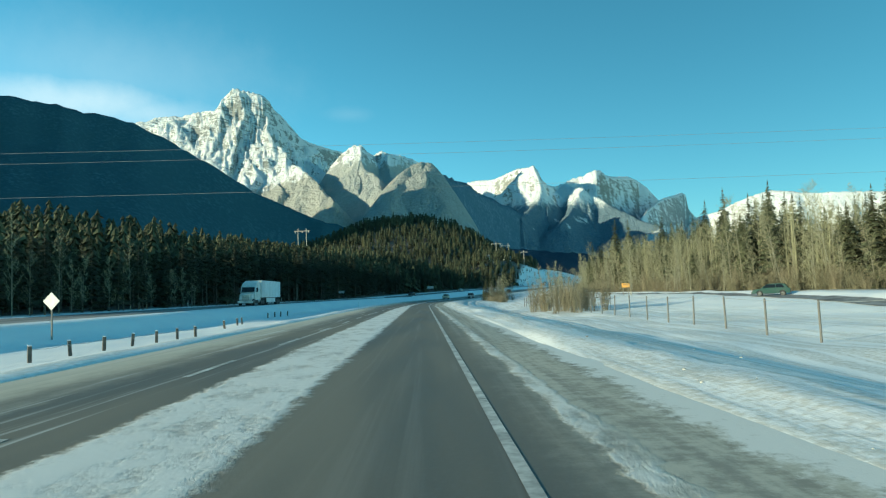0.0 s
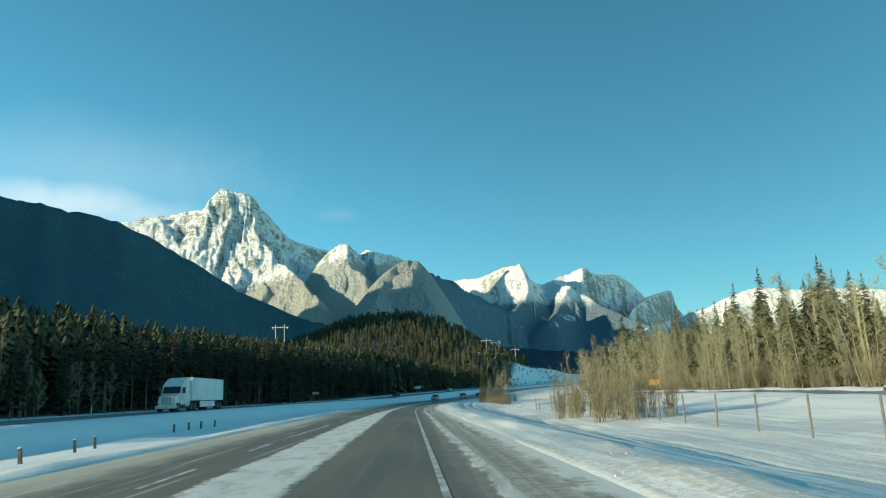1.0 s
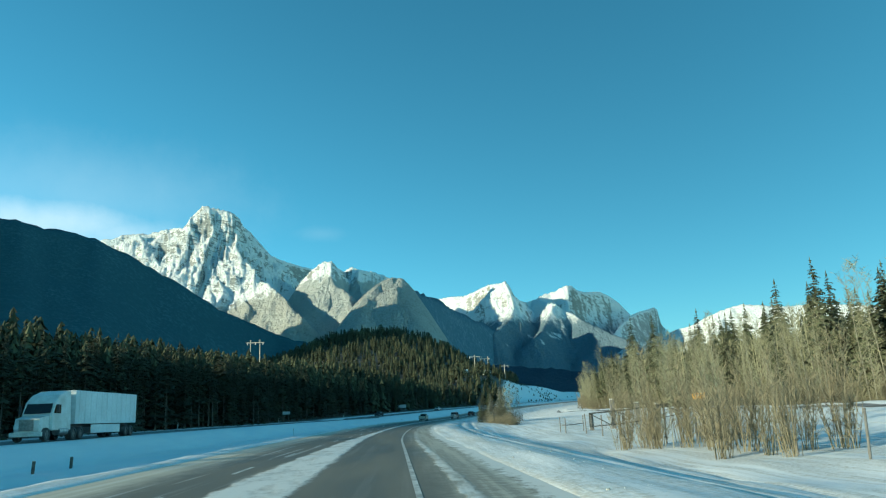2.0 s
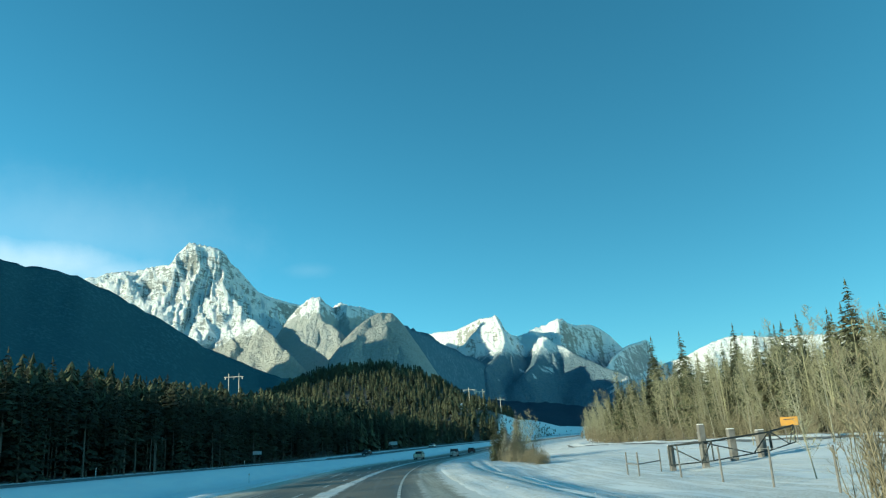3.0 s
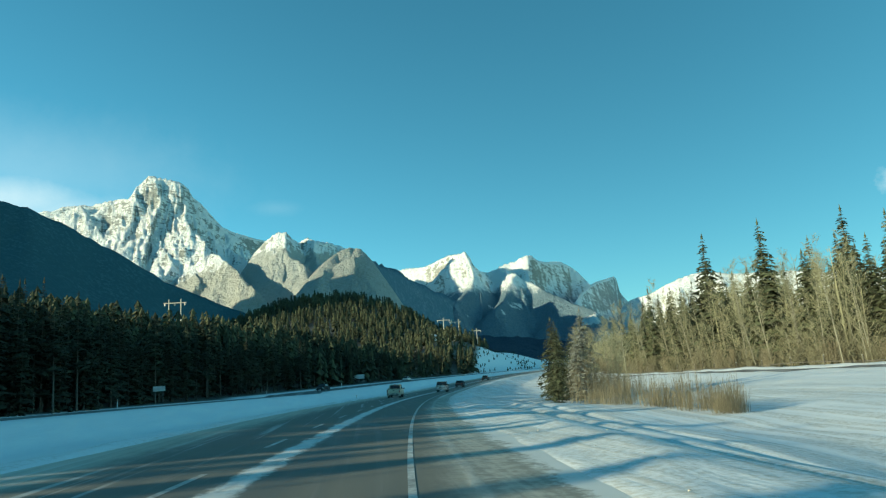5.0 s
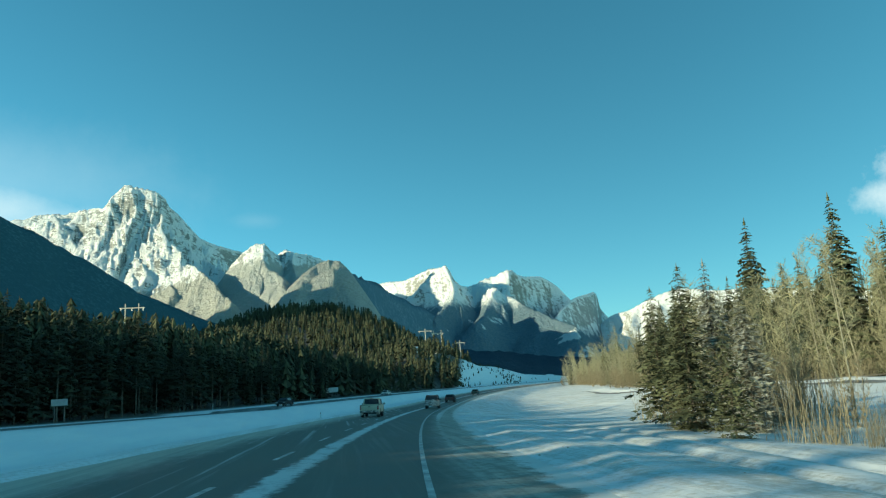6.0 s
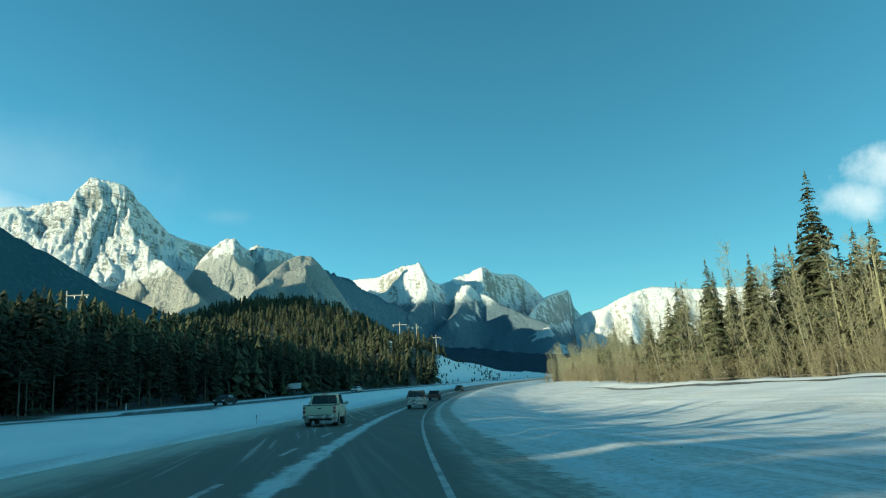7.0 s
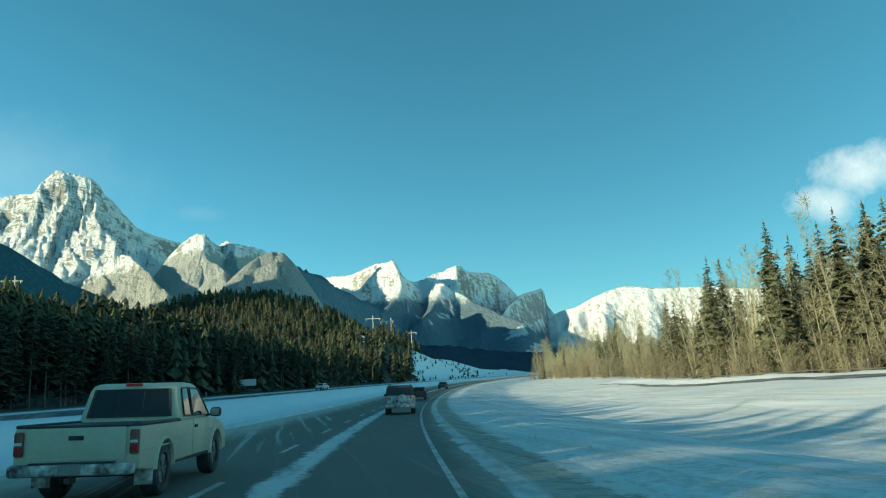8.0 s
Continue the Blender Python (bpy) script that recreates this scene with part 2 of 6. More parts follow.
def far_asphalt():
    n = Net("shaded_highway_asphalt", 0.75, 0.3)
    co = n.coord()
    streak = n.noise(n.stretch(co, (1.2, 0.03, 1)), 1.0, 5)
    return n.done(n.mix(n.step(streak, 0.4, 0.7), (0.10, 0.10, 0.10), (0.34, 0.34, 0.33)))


def mountain_mat(name, tree_line, tilt=0.0, rock=(0.40, 0.41, 0.38), trees=(0.40, 0.405, 0.36), snowy=0.5, band=1.0, frost=0.5, patches=0.0, blend=18.0):
    """Snow caught on ledges between bare rock above, thin frosted woods below the tree line (metres; tilt: its rise per metre to the right)."""
    n = Net(name, 0.9, 0.1)
    co = n.coord()
    x, y, z = n.split(co)
    geo = n.t.nodes.new("ShaderNodeNewGeometry")
    nz = n.split(geo.outputs["Normal"])[2]
    big = n.noise(co, 0.006, 5, 0.6)
    mid = n.noise(co, 0.03, 6, 0.65, 0.5)
    fine = n.noise(co, 0.11, 5, 0.7)
    # strata that dip a little, and gullies that run straight down
    strata = n.noise(n.stretch(n.warp(co, (0.0, 0.0, 0.28)), (0.017, 0.017, 0.085)), 1.0, 5, 0.62, 1.3)
    gully = n.noise(n.stretch(co, (0.045, 0.012, 0.007)), 1.0, 5, 0.65, 0.4)
    lie = n.math("ADD", nz, n.math("MULTIPLY", n.math("SUBTRACT", strata, 0.5), 1.0 * band))
    lie = n.math("ADD", lie, n.math("MULTIPLY", n.math("SUBTRACT", gully, 0.5), 0.6))
    lie = n.math("ADD", lie, n.math("MULTIPLY", n.math("SUBTRACT", mid, 0.5), 0.5))
    snow = n.step(lie, 1.0 - snowy - 0.07, 1.0 - snowy + 0.07)
    rocky = n.mix(n.step(fine, 0.35, 0.65), tuple(c * 0.72 for c in rock), rock)
    rocky = n.mix(n.step(strata, 0.40, 0.30), rocky, tuple(c * 0.58 for c in rock))
    high = n.mix(snow, rocky, (0.87, 0.88, 0.88))
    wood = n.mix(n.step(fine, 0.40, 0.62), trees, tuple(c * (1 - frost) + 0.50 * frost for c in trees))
    wood = n.mix(n.step(gully, 0.70, 0.76, 0.0, 0.8), wood, (0.75, 0.76, 0.78))
    if patches:
        wood = n.mix(n.math("MULTIPLY", n.step(big, 0.60, 0.64), patches), wood, (0.75, 0.77, 0.79))
    line = n.math("ADD", z, n.math("MULTIPLY", n.math("SUBTRACT", mid, 0.5), 130.0))
    line = n.math("ADD", line, n.math("MULTIPLY", n.math("SUBTRACT", gully, 0.5), 120.0))
    line = n.math("SUBTRACT", line, n.math("MULTIPLY", x, tilt))
    color = n.mix(n.step(line, tree_line - blend, tree_line + blend), wood, high)
    n.bump(n.math("ADD", n.math("MULTIPLY", mid, 0.8), n.math("ADD", n.math("MULTIPLY", fine, 0.30), n.math("ADD", n.math("MULTIPLY", gully, 0.7), n.math("MULTIPLY", strata, 0.55 * band)))), 20.0)
    return n.done(color)


# dark and frost: wood colours that also carry the blue of haze and shade.
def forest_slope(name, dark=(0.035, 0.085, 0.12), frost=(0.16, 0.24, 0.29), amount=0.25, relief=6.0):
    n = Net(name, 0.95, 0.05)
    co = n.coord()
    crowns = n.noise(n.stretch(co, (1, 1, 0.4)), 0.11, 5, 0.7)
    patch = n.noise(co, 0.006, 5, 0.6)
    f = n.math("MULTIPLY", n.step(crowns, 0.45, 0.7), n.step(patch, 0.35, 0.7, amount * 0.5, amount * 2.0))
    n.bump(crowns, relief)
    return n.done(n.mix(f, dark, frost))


SNOW = snow_ground()
ASPHALT = asphalt()
FAR_ASPHALT = far_asphalt()

# ------------------------------------------------------------------ mesh helpers
def part(name, bm, material, parent=None, label="", smooth=False):
    """Links a bmesh as one mesh object, under a thing or a part where one is given."""
    me = bpy.data.meshes.new(name)
    bm.to_mesh(me)
    bm.free()
    me.materials.append(material)
    if smooth:
        me.polygons.foreach_set("use_smooth", np.full(len(me.polygons), True))
        me.set_sharp_from_angle(angle=radians(38))
    ob = new(name, me)
    ob.parent = parent
    return tagged(ob, label)


def grid_mesh(name, xyz, material, uv=None, smooth=True):
    """A sheet from an array of rows by columns of points."""
    rows, cols = xyz.shape[:2]
    me = bpy.data.meshes.new(name)
    a = (np.arange(rows - 1)[:, None] * cols + np.arange(cols - 1)[None]).ravel()
    quads = np.stack([a, a + 1, a + cols + 1, a + cols], 1)
    me.vertices.add(rows * cols)
    me.vertices.foreach_set("co", np.ascontiguousarray(xyz, dtype=np.float32).ravel())
    me.loops.add(quads.size)
    me.loops.foreach_set("vertex_index", quads.ravel().astype(np.int32))
    me.polygons.add(len(quads))
    me.polygons.foreach_set("loop_start", np.arange(0, quads.size, 4, dtype=np.int32))
    me.polygons.foreach_set("use_smooth", np.full(len(quads), smooth))
    me.update(calc_edges=True)
    if uv is not None:
        layer = me.uv_layers.new(name="plan")
        layer.data.foreach_set("uv", np.ascontiguousarray(uv.reshape(-1, 2)[quads.ravel()], dtype=np.float32).ravel())
    me.validate()
    me.materials.append(material)
    return new(name, me)


def hash2(ix, iy, seed):
    v = np.sin(ix * 127.1 + iy * 311.7 + seed * 74.7) * 43758.5453
    return v - np.floor(v)


def vnoise(x, y, seed=0):
    """Smooth value noise, about 0 to 1, on arrays."""
    x, y = np.asarray(x, float), np.asarray(y, float)
    ix, iy = np.floor(x), np.floor(y)
    fx, fy = x - ix, y - iy
    fx, fy = fx * fx * (3 - 2 * fx), fy * fy * (3 - 2 * fy)
    a, b = hash2(ix, iy, seed), hash2(ix + 1, iy, seed)
    c, d = hash2(ix, iy + 1, seed), hash2(ix + 1, iy + 1, seed)
    return (a * (1 - fx) + b * fx) * (1 - fy) + (c * (1 - fx) + d * fx) * fy


def fnoise(x, y, seed=0, octaves=4, gain=0.5):
    out, amp, total = 0.0, 1.0, 0.0
    for k in range(octaves):
        out, total = out + amp * vnoise(x * 2**k, y * 2**k, seed + 7 * k), total + amp
        amp *= gain
    return out / total


def sstep(v, lo, hi):
    t = np.clip((np.asarray(v, float) - lo) / (hi - lo), 0, 1)
    return t * t * (3 - 2 * t)


# ------------------------------------------------------------------ the lie of the land
def edge_x(y):
    """Where the right edge line of the carriageway runs: straight, then a wide bend to the right."""
    y = np.asarray(y, float)
    bend = np.clip(y, 100, 560) - 100
    return 0.75 - 0.0155 * np.clip(y, -700, 100) + 0.00056 * bend**2 - 0.002 * bend + np.clip(y - 560, 0, None) * 0.51


def road_z(y):
    return 0.022 * np.log1p(np.exp((np.clip(y, -700, 900) - 285) / 18)) * 18


def bank_z(y, d):
    """The bend is banked: its outer, left side lies higher."""
    y, d = np.asarray(y, float), np.asarray(d, float)
    tilt = -0.032 * sstep(y, 110, 200) * (np.clip(d, -9.5, 3.0) + 0.6)
    return tilt * (1 - sstep(-d, 11, 22)) * (1 - sstep(d, 4, 12))


def left_z(y):
    y = np.asarray(y, float)
    return 0.32 + 0.0034 * np.clip(y, 0, 300) + np.where(y > 285, road_z(y) * 0.9, 0)


def side_x(y):
    """The middle of the narrow side road along the foot of the right-hand wood."""
    return np.interp(y, (-60, 0, 60, 88, 120, 165, 240, 300, 340), (20, 27, 36, 41, 46, 49, 48, 50, 58))


def ground_z(y, d):
    """Height of the snow, by metres along and metres right of the edge line."""
    y, d = np.asarray(y, float), np.asarray(d, float)
    base = road_z(y) + bank_z(y, d)
    low = -1.35 + 0.95 * sstep(y, 140, 185) - 0.75 * sstep(y, 205, 245)
    far = 0.35 + 0.0045 * np.clip(y - 170, 0, 60) - 0.003 * np.clip(y - 240, 0, 160)
    right = low * sstep(d, 4.0, 13) + (far - low) * sstep(d, 14, 50 - 14 * sstep(y, 205, 245)) + np.clip(d - 70, 0, 900) * 0.012
    right = right + 0.13 * np.exp(-(((d - 4.0 + 1.6 * (fnoise(y * 0.07, d * 0.0, 15) - 0.5)) / 0.9) ** 2)) * np.clip(2.2 * fnoise(y * 0.13, d * 0.5, 5) - 0.45, 0, 2)
    right = right + 0.10 * np.clip(fnoise(y * 1.1, d * 1.1, 8) - 0.6, 0, 1) * 6 * np.exp(-(((d - 4.3) / 1.2) ** 2))
    right = right + (fnoise(y * 0.12, d * 0.16, 9) - 0.5) * 0.55 * sstep(d, 5, 9) * (1 - sstep(d, 60, 80))
    # tyre ruts along the verge and one set that swings off to the gate
    wander = 1.1 * (fnoise(y * 0.02, y * 0.0, 41) - 0.5)
    for lane in (5.9, 7.5, 10.2 + 0.0016 * np.clip(y - 60, 0, 90) ** 2, 11.8 + 0.0016 * np.clip(y - 60, 0, 90) ** 2):
        right = right - 0.12 * np.exp(-(((d - lane - wander) / 0.22) ** 2)) * sstep(y, 20, 60) * (1 - sstep(y, 185, 215))
    # the bank that the plough threw up along the side road
    right = right + 0.42 * (0.6 + 0.8 * fnoise(y * 0.09, d * 0.2, 19)) * np.exp(-(((edge_x(y) + d - side_x(y) - 3.1) / 1.1) ** 2)) * sstep(y, 40, 60) * (1 - sstep(y, 325, 345))
    left_dip = -0.75 * sstep(-d, 9.5, 15)
    hwy = left_z(y) - road_z(y)
    left = left_dip + (hwy - left_dip) * sstep(-d, 21, 26.2)
    left = left + (fnoise(y * 0.06, d * 0.2, 3) - 0.5) * 0.28 * sstep(-d, 10, 13) * (1 - sstep(-d, 24, 26))
    left = left + 0.16 * np.exp(-(((d + 9.6) / 0.7) ** 2)) * fnoise(y * 0.3, d, 6)
    left = left + np.clip(-d - 44, 0, 110) * 0.045 + np.clip(-d - 150, 0, 900) * 0.03
    x = edge_x(y) + d
    # the forest floor climbs gently behind its edge
    left = left + (4 + 5 * sstep(y, 110, 170)) * sstep(-d, 52, 92) * sstep(y, -20, 40) * (1 - sstep(y, 420, 520))
    # the wooded dome ahead: its ground rises beyond the bend to a crest; a lower shoulder carries the power poles
    dome = np.interp(x, (-420, -230, -150, -117, -80, -42, -10, 25, 46, 65, 89, 113, 170), (0, 8, 34, 50, 64, 70, 70, 63, 53, 41, 26, 16, 4))
    shoulder = (18 - 6 * sstep(x, 62, 112) - 8 * sstep(x, 112, 170)) * sstep(y, 395, 610) * sstep(x, 0, 45) * (1 - 0.55 * sstep(y, 760, 1150))
    hill = np.maximum(dome * sstep(y, 540, 945) * (1 - 0.5 * sstep(y, 960, 1300)), shoulder) * sstep(-d, 45, 92)
    lump = (fnoise(x * 0.02, y * 0.02, 21) - 0.5) * 10 * sstep(y, 420, 520) * sstep(-d, 60, 110)
    out = base + np.where(d > 0, right, left + hill + lump)
    under = sstep(d, -8.9, -8.4) * (1 - sstep(d, 2.1, 2.66)) + sstep(d, -37.6, -37.2) * (1 - sstep(d, -27.0, -26.6))
    return out - 0.15 * under


def ground_at(x, y):
    return float(ground_z(y, x - edge_x(y)))


ys = np.concatenate([np.linspace(-700, -60, 14), np.arange(-54, 330, 1.5), np.arange(330, 700, 3.0), np.geomspace(704, 4950, 40)])
ds = np.concatenate([-np.geomspace(4600, 130, 26), np.arange(-126, -62, 4.0), np.arange(-60, -13, 1.2), np.arange(-13, -8, 0.35), np.arange(-8, 2, 2.0), np.arange(2, 13, 0.3), np.arange(13, 72, 0.95), np.geomspace(73, 4600, 34)])
Y, Dd = np.meshgrid(ys, ds, indexing="ij")
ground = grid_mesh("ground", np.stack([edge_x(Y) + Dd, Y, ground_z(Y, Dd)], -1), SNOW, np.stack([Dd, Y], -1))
tagged(ground, "wind-packed snow field with sanded verges beside the highway", "snow", kind="structure")


def road_strip(name, d0, d1, y0, y1, lift, material, step=0.45, dy=2.0, zfun=road_z):
    yy, dd = np.arange(y0, y1, dy), np.linspace(d0, d1, max(2, int((d1 - d0) / step) + 1))
    yg, dg = np.meshgrid(yy, dd, indexing="ij")
    z = zfun(yg) + lift + (bank_z(yg, dg) if zfun is road_z else 0.0)
    return grid_mesh(name, np.stack([edge_x(yg) + dg, yg, z], -1), material, np.stack([dg, yg], -1))


road = tagged(road_strip("road", -8.8, 2.7, -60, 760, 0.0, ASPHALT), "grey salted highway asphalt with snow along the lane joints", "road", kind="structure")
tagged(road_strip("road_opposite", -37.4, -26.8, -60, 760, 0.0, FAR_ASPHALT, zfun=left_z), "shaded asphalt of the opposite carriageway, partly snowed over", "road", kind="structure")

PAINT = mat("worn_white_road_paint", (0.66, 0.66, 0.62), 0.6, vary=(0.22, 0.215, 0.20), scale=1.6, fine=9)
line = tagged(road_strip("edge_line", -0.06, 0.06, -60, 420, 0.006, PAINT, step=0.12), "worn solid white edge line painted on the asphalt", "road marking", kind="structure")
SIDE_ROAD = mat("side_road_asphalt", (0.085, 0.085, 0.085), 0.85, vary=(0.34, 0.34, 0.34), scale=0.35, fine=2.5)
yg, xg = np.meshgrid(np.arange(-54, 338, 1.5), np.linspace(-1.5, 1.5, 6), indexing="ij")
xs = side_x(yg) + xg * (1 - 0.9 * sstep(yg, 262, 336))
side_road = grid_mesh("road_side", np.stack([xs, yg, ground_z(yg, xs - edge_x(yg)) + 0.06], -1), SIDE_ROAD, np.stack([xg, yg], -1))
tagged(side_road, "narrow dark side road with blown snow along the wood", "road", kind="structure")

for y0 in np.arange(-4.0, 330, 9.0):
    d = -5.3 + 1.45 * float(sstep(y0, 55, 140))
    dash = road_strip("lane_dash", d - 0.07, d + 0.07, y0, y0 + 3.6, 0.006, PAINT, step=0.14, dy=0.6)
    tagged(dash, "worn white dash of the broken lane line", "road marking", "lane dashes", "structure")

# ------------------------------------------------------------------ mountains
def curve_at(points, a):
    """Smoothed run through a few (bearing, height) pairs."""
    p = np.array(points, float)
    return np.interp(a, p[:, 0], p[:, 1])


def at_bearing(az, dist, z):
    a = radians(az)
    return np.array([math.sin(a) * dist, math.cos(a) * dist, z])


def massif(name, label, crest, dist, front, back, material, spurs=(), slope=(1.3, 0.75), side=(0.8, 1.05), rough=30.0, seed=0, n=260, m=110, jag=4.0, foot=-15.0, wave=120.0, plan=(), terrace=0.0, sway=60.0, blunt=6.0, calm=0.0):
    """A mountain as relief: a crest through its summits and saddles, a face that falls from it, steep above and easing below, and
    spurs that run down towards the valley with flanks of their own, worn by gullies. crest: (bearing, height); spurs: (bearing,
    distance, height) from top to foot, all for a crest at dist; plan: (bearing, distance) where the crest lies nearer or further,
    which keeps its heights to the eye; blunt: how rounded the spurs are, in metres; calm: height below which the
    ground is smooth wooded slope."""
    az = np.linspace(crest[0][0], crest[-1][0], n)
    lie_of = lambda a: (vnoise(a * 0.6, seed, seed) - 0.5) * sway + (curve_at(plan, a) if plan else dist)
    near, far = min(lie_of(az)), max(lie_of(az)) + 10
    r = np.concatenate([np.linspace(near - front, far, m), far + np.linspace(0, back, 8)[1:]])
    A, Rr = np.meshgrid(np.radians(az), r, indexing="ij")
    X, Yy = np.sin(A) * Rr, np.cos(A) * Rr
    deg = np.degrees(A)
    ridge, lie = curve_at(crest, deg), lie_of(deg)
    ridge = ridge * lie / dist
    gap = lie - Rr
    steep, ease = slope
    fall = np.where(gap > 0, steep * np.minimum(gap, 220) + ease * np.clip(gap - 220, 0, None), -gap * 0.9)
    # away from the skyline the face follows the crest's broad run
    fine = np.linspace(az[0], az[-1], 900)
    kern = np.exp(-(np.linspace(-2.5, 2.5, 61) ** 2))
    soft = np.convolve(np.pad(curve_at(crest, fine), 30, "edge"), kern / kern.sum(), "valid")
    keen = 1 - sstep(gap, 40, 300)
    h = (ridge * keen + np.interp(deg, fine, soft) * lie / dist * (1 - keen)) - fall
    bx = (fnoise(X / 260, Yy / 260, seed + 5, 3) - 0.5) * 90
    by = (fnoise(X / 260, Yy / 260, seed + 6, 3) - 0.5) * 90
    for spur in spurs:
        k = float(lie_of(np.array(spur[0][0]))) / dist
        pts = [at_bearing(a, d * k, z * k) for a, d, z in spur]
        px, py = X + bx, Yy + by
        for p, q in zip(pts[:-1], pts[1:]):
            e = q[:2] - p[:2]
            t = np.clip(((px - p[0]) * e[0] + (py - p[1]) * e[1]) / (e @ e + 1e-9), 0, 1)
            ox, oy = px - p[0] - t * e[0], py - p[1] - t * e[1]
            off = np.hypot(ox, oy)
            lean = np.where(ox > 0, side[1], side[0])
            h = np.maximum(h, p[2] + t * (q[2] - p[2]) - lean * off * off / (off + blunt) )
    h = np.minimum(h, ridge * Rr / lie - 0.02 * np.abs(gap))
    deep = np.clip((ridge * Rr / lie - h) / 70, 0, 1) * sstep(gap, 0, 60)
    u, w = deg * dist * 0.01745 + bx * 0.6, Rr * 0.33 + by * 0.5
    g1 = 1 - np.abs(2 * fnoise(u / wave, w / wave, seed + 1, 4, 0.55) - 1)
    g2 = 1 - np.abs(2 * fnoise(u / wave * 3.1, w / wave * 3.1, seed + 2, 3, 0.55) - 1)
    g3 = 1 - np.abs(2 * fnoise((X + by) / wave * 4.0, (Yy + bx) / wave * 4.0, seed + 8, 3, 0.6) - 1)
    wear = deep * (0.3 + 0.7 * sstep(h, calm - 50, calm + 70)) if calm else deep
    h = h + wear * ((g1 - 0.7) * rough + (g2 - 0.65) * rough * 0.5 + (g3 - 0.65) * rough * 0.45)
    if terrace:
        phase = (h + 0.28 * X + 40 * fnoise(X / 150, Yy / 150, seed + 3, 3)) / 30
        h = h + wear * terrace * np.abs(2 * (phase - np.floor(phase)) - 1)
    h = h + (1 - deep) * (fnoise(deg * 5, Rr / 90, seed + 4, 3) - 0.5) * jag * 2
    ob = grid_mesh(name, np.stack([X, Yy, np.maximum(h, foot)], -1)[:, ::-1], material)
    return tagged(ob, label, "mountain")


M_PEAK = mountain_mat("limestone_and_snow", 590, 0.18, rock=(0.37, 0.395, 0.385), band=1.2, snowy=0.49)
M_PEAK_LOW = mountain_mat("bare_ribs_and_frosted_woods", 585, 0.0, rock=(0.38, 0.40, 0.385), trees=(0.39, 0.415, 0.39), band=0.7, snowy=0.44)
# One hill's woods, coloured pale here for sun, blue-dark in M_SHADE for shade.
M_SPUR = mountain_mat("sunlit_wooded_spur", 900, trees=(0.32, 0.34, 0.315), band=0.2, frost=0.45, patches=0.5)
# Far trees' blue is distance haze and shade put into their colour.
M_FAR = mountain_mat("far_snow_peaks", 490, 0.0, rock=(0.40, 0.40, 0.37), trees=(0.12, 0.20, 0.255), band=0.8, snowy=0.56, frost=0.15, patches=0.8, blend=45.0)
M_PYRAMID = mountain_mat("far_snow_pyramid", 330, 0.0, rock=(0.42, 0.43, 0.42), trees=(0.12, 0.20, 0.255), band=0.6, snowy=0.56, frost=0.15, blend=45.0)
M_RIDGE = mountain_mat("far_snow_ridge", 200, rock=(0.46, 0.45, 0.40), trees=(0.10, 0.13, 0.13), band=0.6, snowy=0.44)
# Haze and shade blue is painted over the dark wood colour.
M_WOOD = forest_slope("hazy_wooded_slope", (0.034, 0.100, 0.130), (0.11, 0.225, 0.275), 0.25, 4.0)
M_DEEP = forest_slope("hazy_valley_wood", (0.028, 0.056, 0.088), (0.10, 0.15, 0.20), 0.25)
# Shaded copy of the spur's woods; shade and haze are in its colour.
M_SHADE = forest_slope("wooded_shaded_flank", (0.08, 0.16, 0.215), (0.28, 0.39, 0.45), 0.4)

massif("mountain", "rocky limestone peak with snow on its ledges",
       [(-26, 850), (-24.65, 873), (-22.6, 901), (-21.4, 924), (-20.7, 943), (-19.5, 957), (-18.9, 956), (-17.95, 981), (-17.4, 988), (-16.55, 992), (-16.3, 1013), (-16.05, 1052), (-15.6, 1083), (-15.2, 1120), (-14.75, 1115), (-14.3, 1107), (-13.4, 1099), (-12.9, 1084), (-12.45, 1057), (-12.15, 1006), (-11.6, 982), (-11.2, 949), (-10.7, 907), (-10.1, 861), (-9.4, 837), (-8.0, 805), (-6.8, 785), (-5.9, 705), (-4.4, 524)],
       3900, 1500, 150, M_PEAK,
       [[(-12.3, 3880, 1043), (-12.5, 3700, 880), (-12.3, 3560, 780), (-11.1, 3300, 622), (-10.2, 3120, 540), (-8.5, 2900, 445), (-7.4, 2700, 358)],
        [(-14.3, 3880, 1095), (-14.3, 3720, 910), (-13.8, 3600, 772), (-13.0, 3440, 656), (-12.1, 3200, 514), (-11.8, 3000, 426)],
        [(-17.4, 3880, 977), (-16.3, 3740, 855), (-15.4, 3560, 706), (-14.8, 3350, 578), (-14.3, 3150, 486)],
        [(-15.6, 3880, 1063), (-15.9, 3760, 918), (-15.1, 3620, 774), (-14.3, 3440, 644), (-13.7, 3250, 536)],
        [(-19.7, 3880, 943), (-19.1, 3700, 815), (-18.1, 3500, 693)],
        [(-11.2, 3880, 935), (-10.9, 3750, 790), (-10.1, 3600, 690), (-9.0, 3440, 600), (-6.9, 3200, 465), (-5.3, 3000, 370)]],
       slope=(1.45, 0.8), side=(0.95, 1.3), rough=56, seed=3, n=420, m=170, calm=560, wave=130, terrace=4, plan=[(-26, 3960), (-20, 3860), (-16, 3780), (-13, 3720), (-11, 3900), (-9, 4080), (-7, 4260), (-4, 4300)])
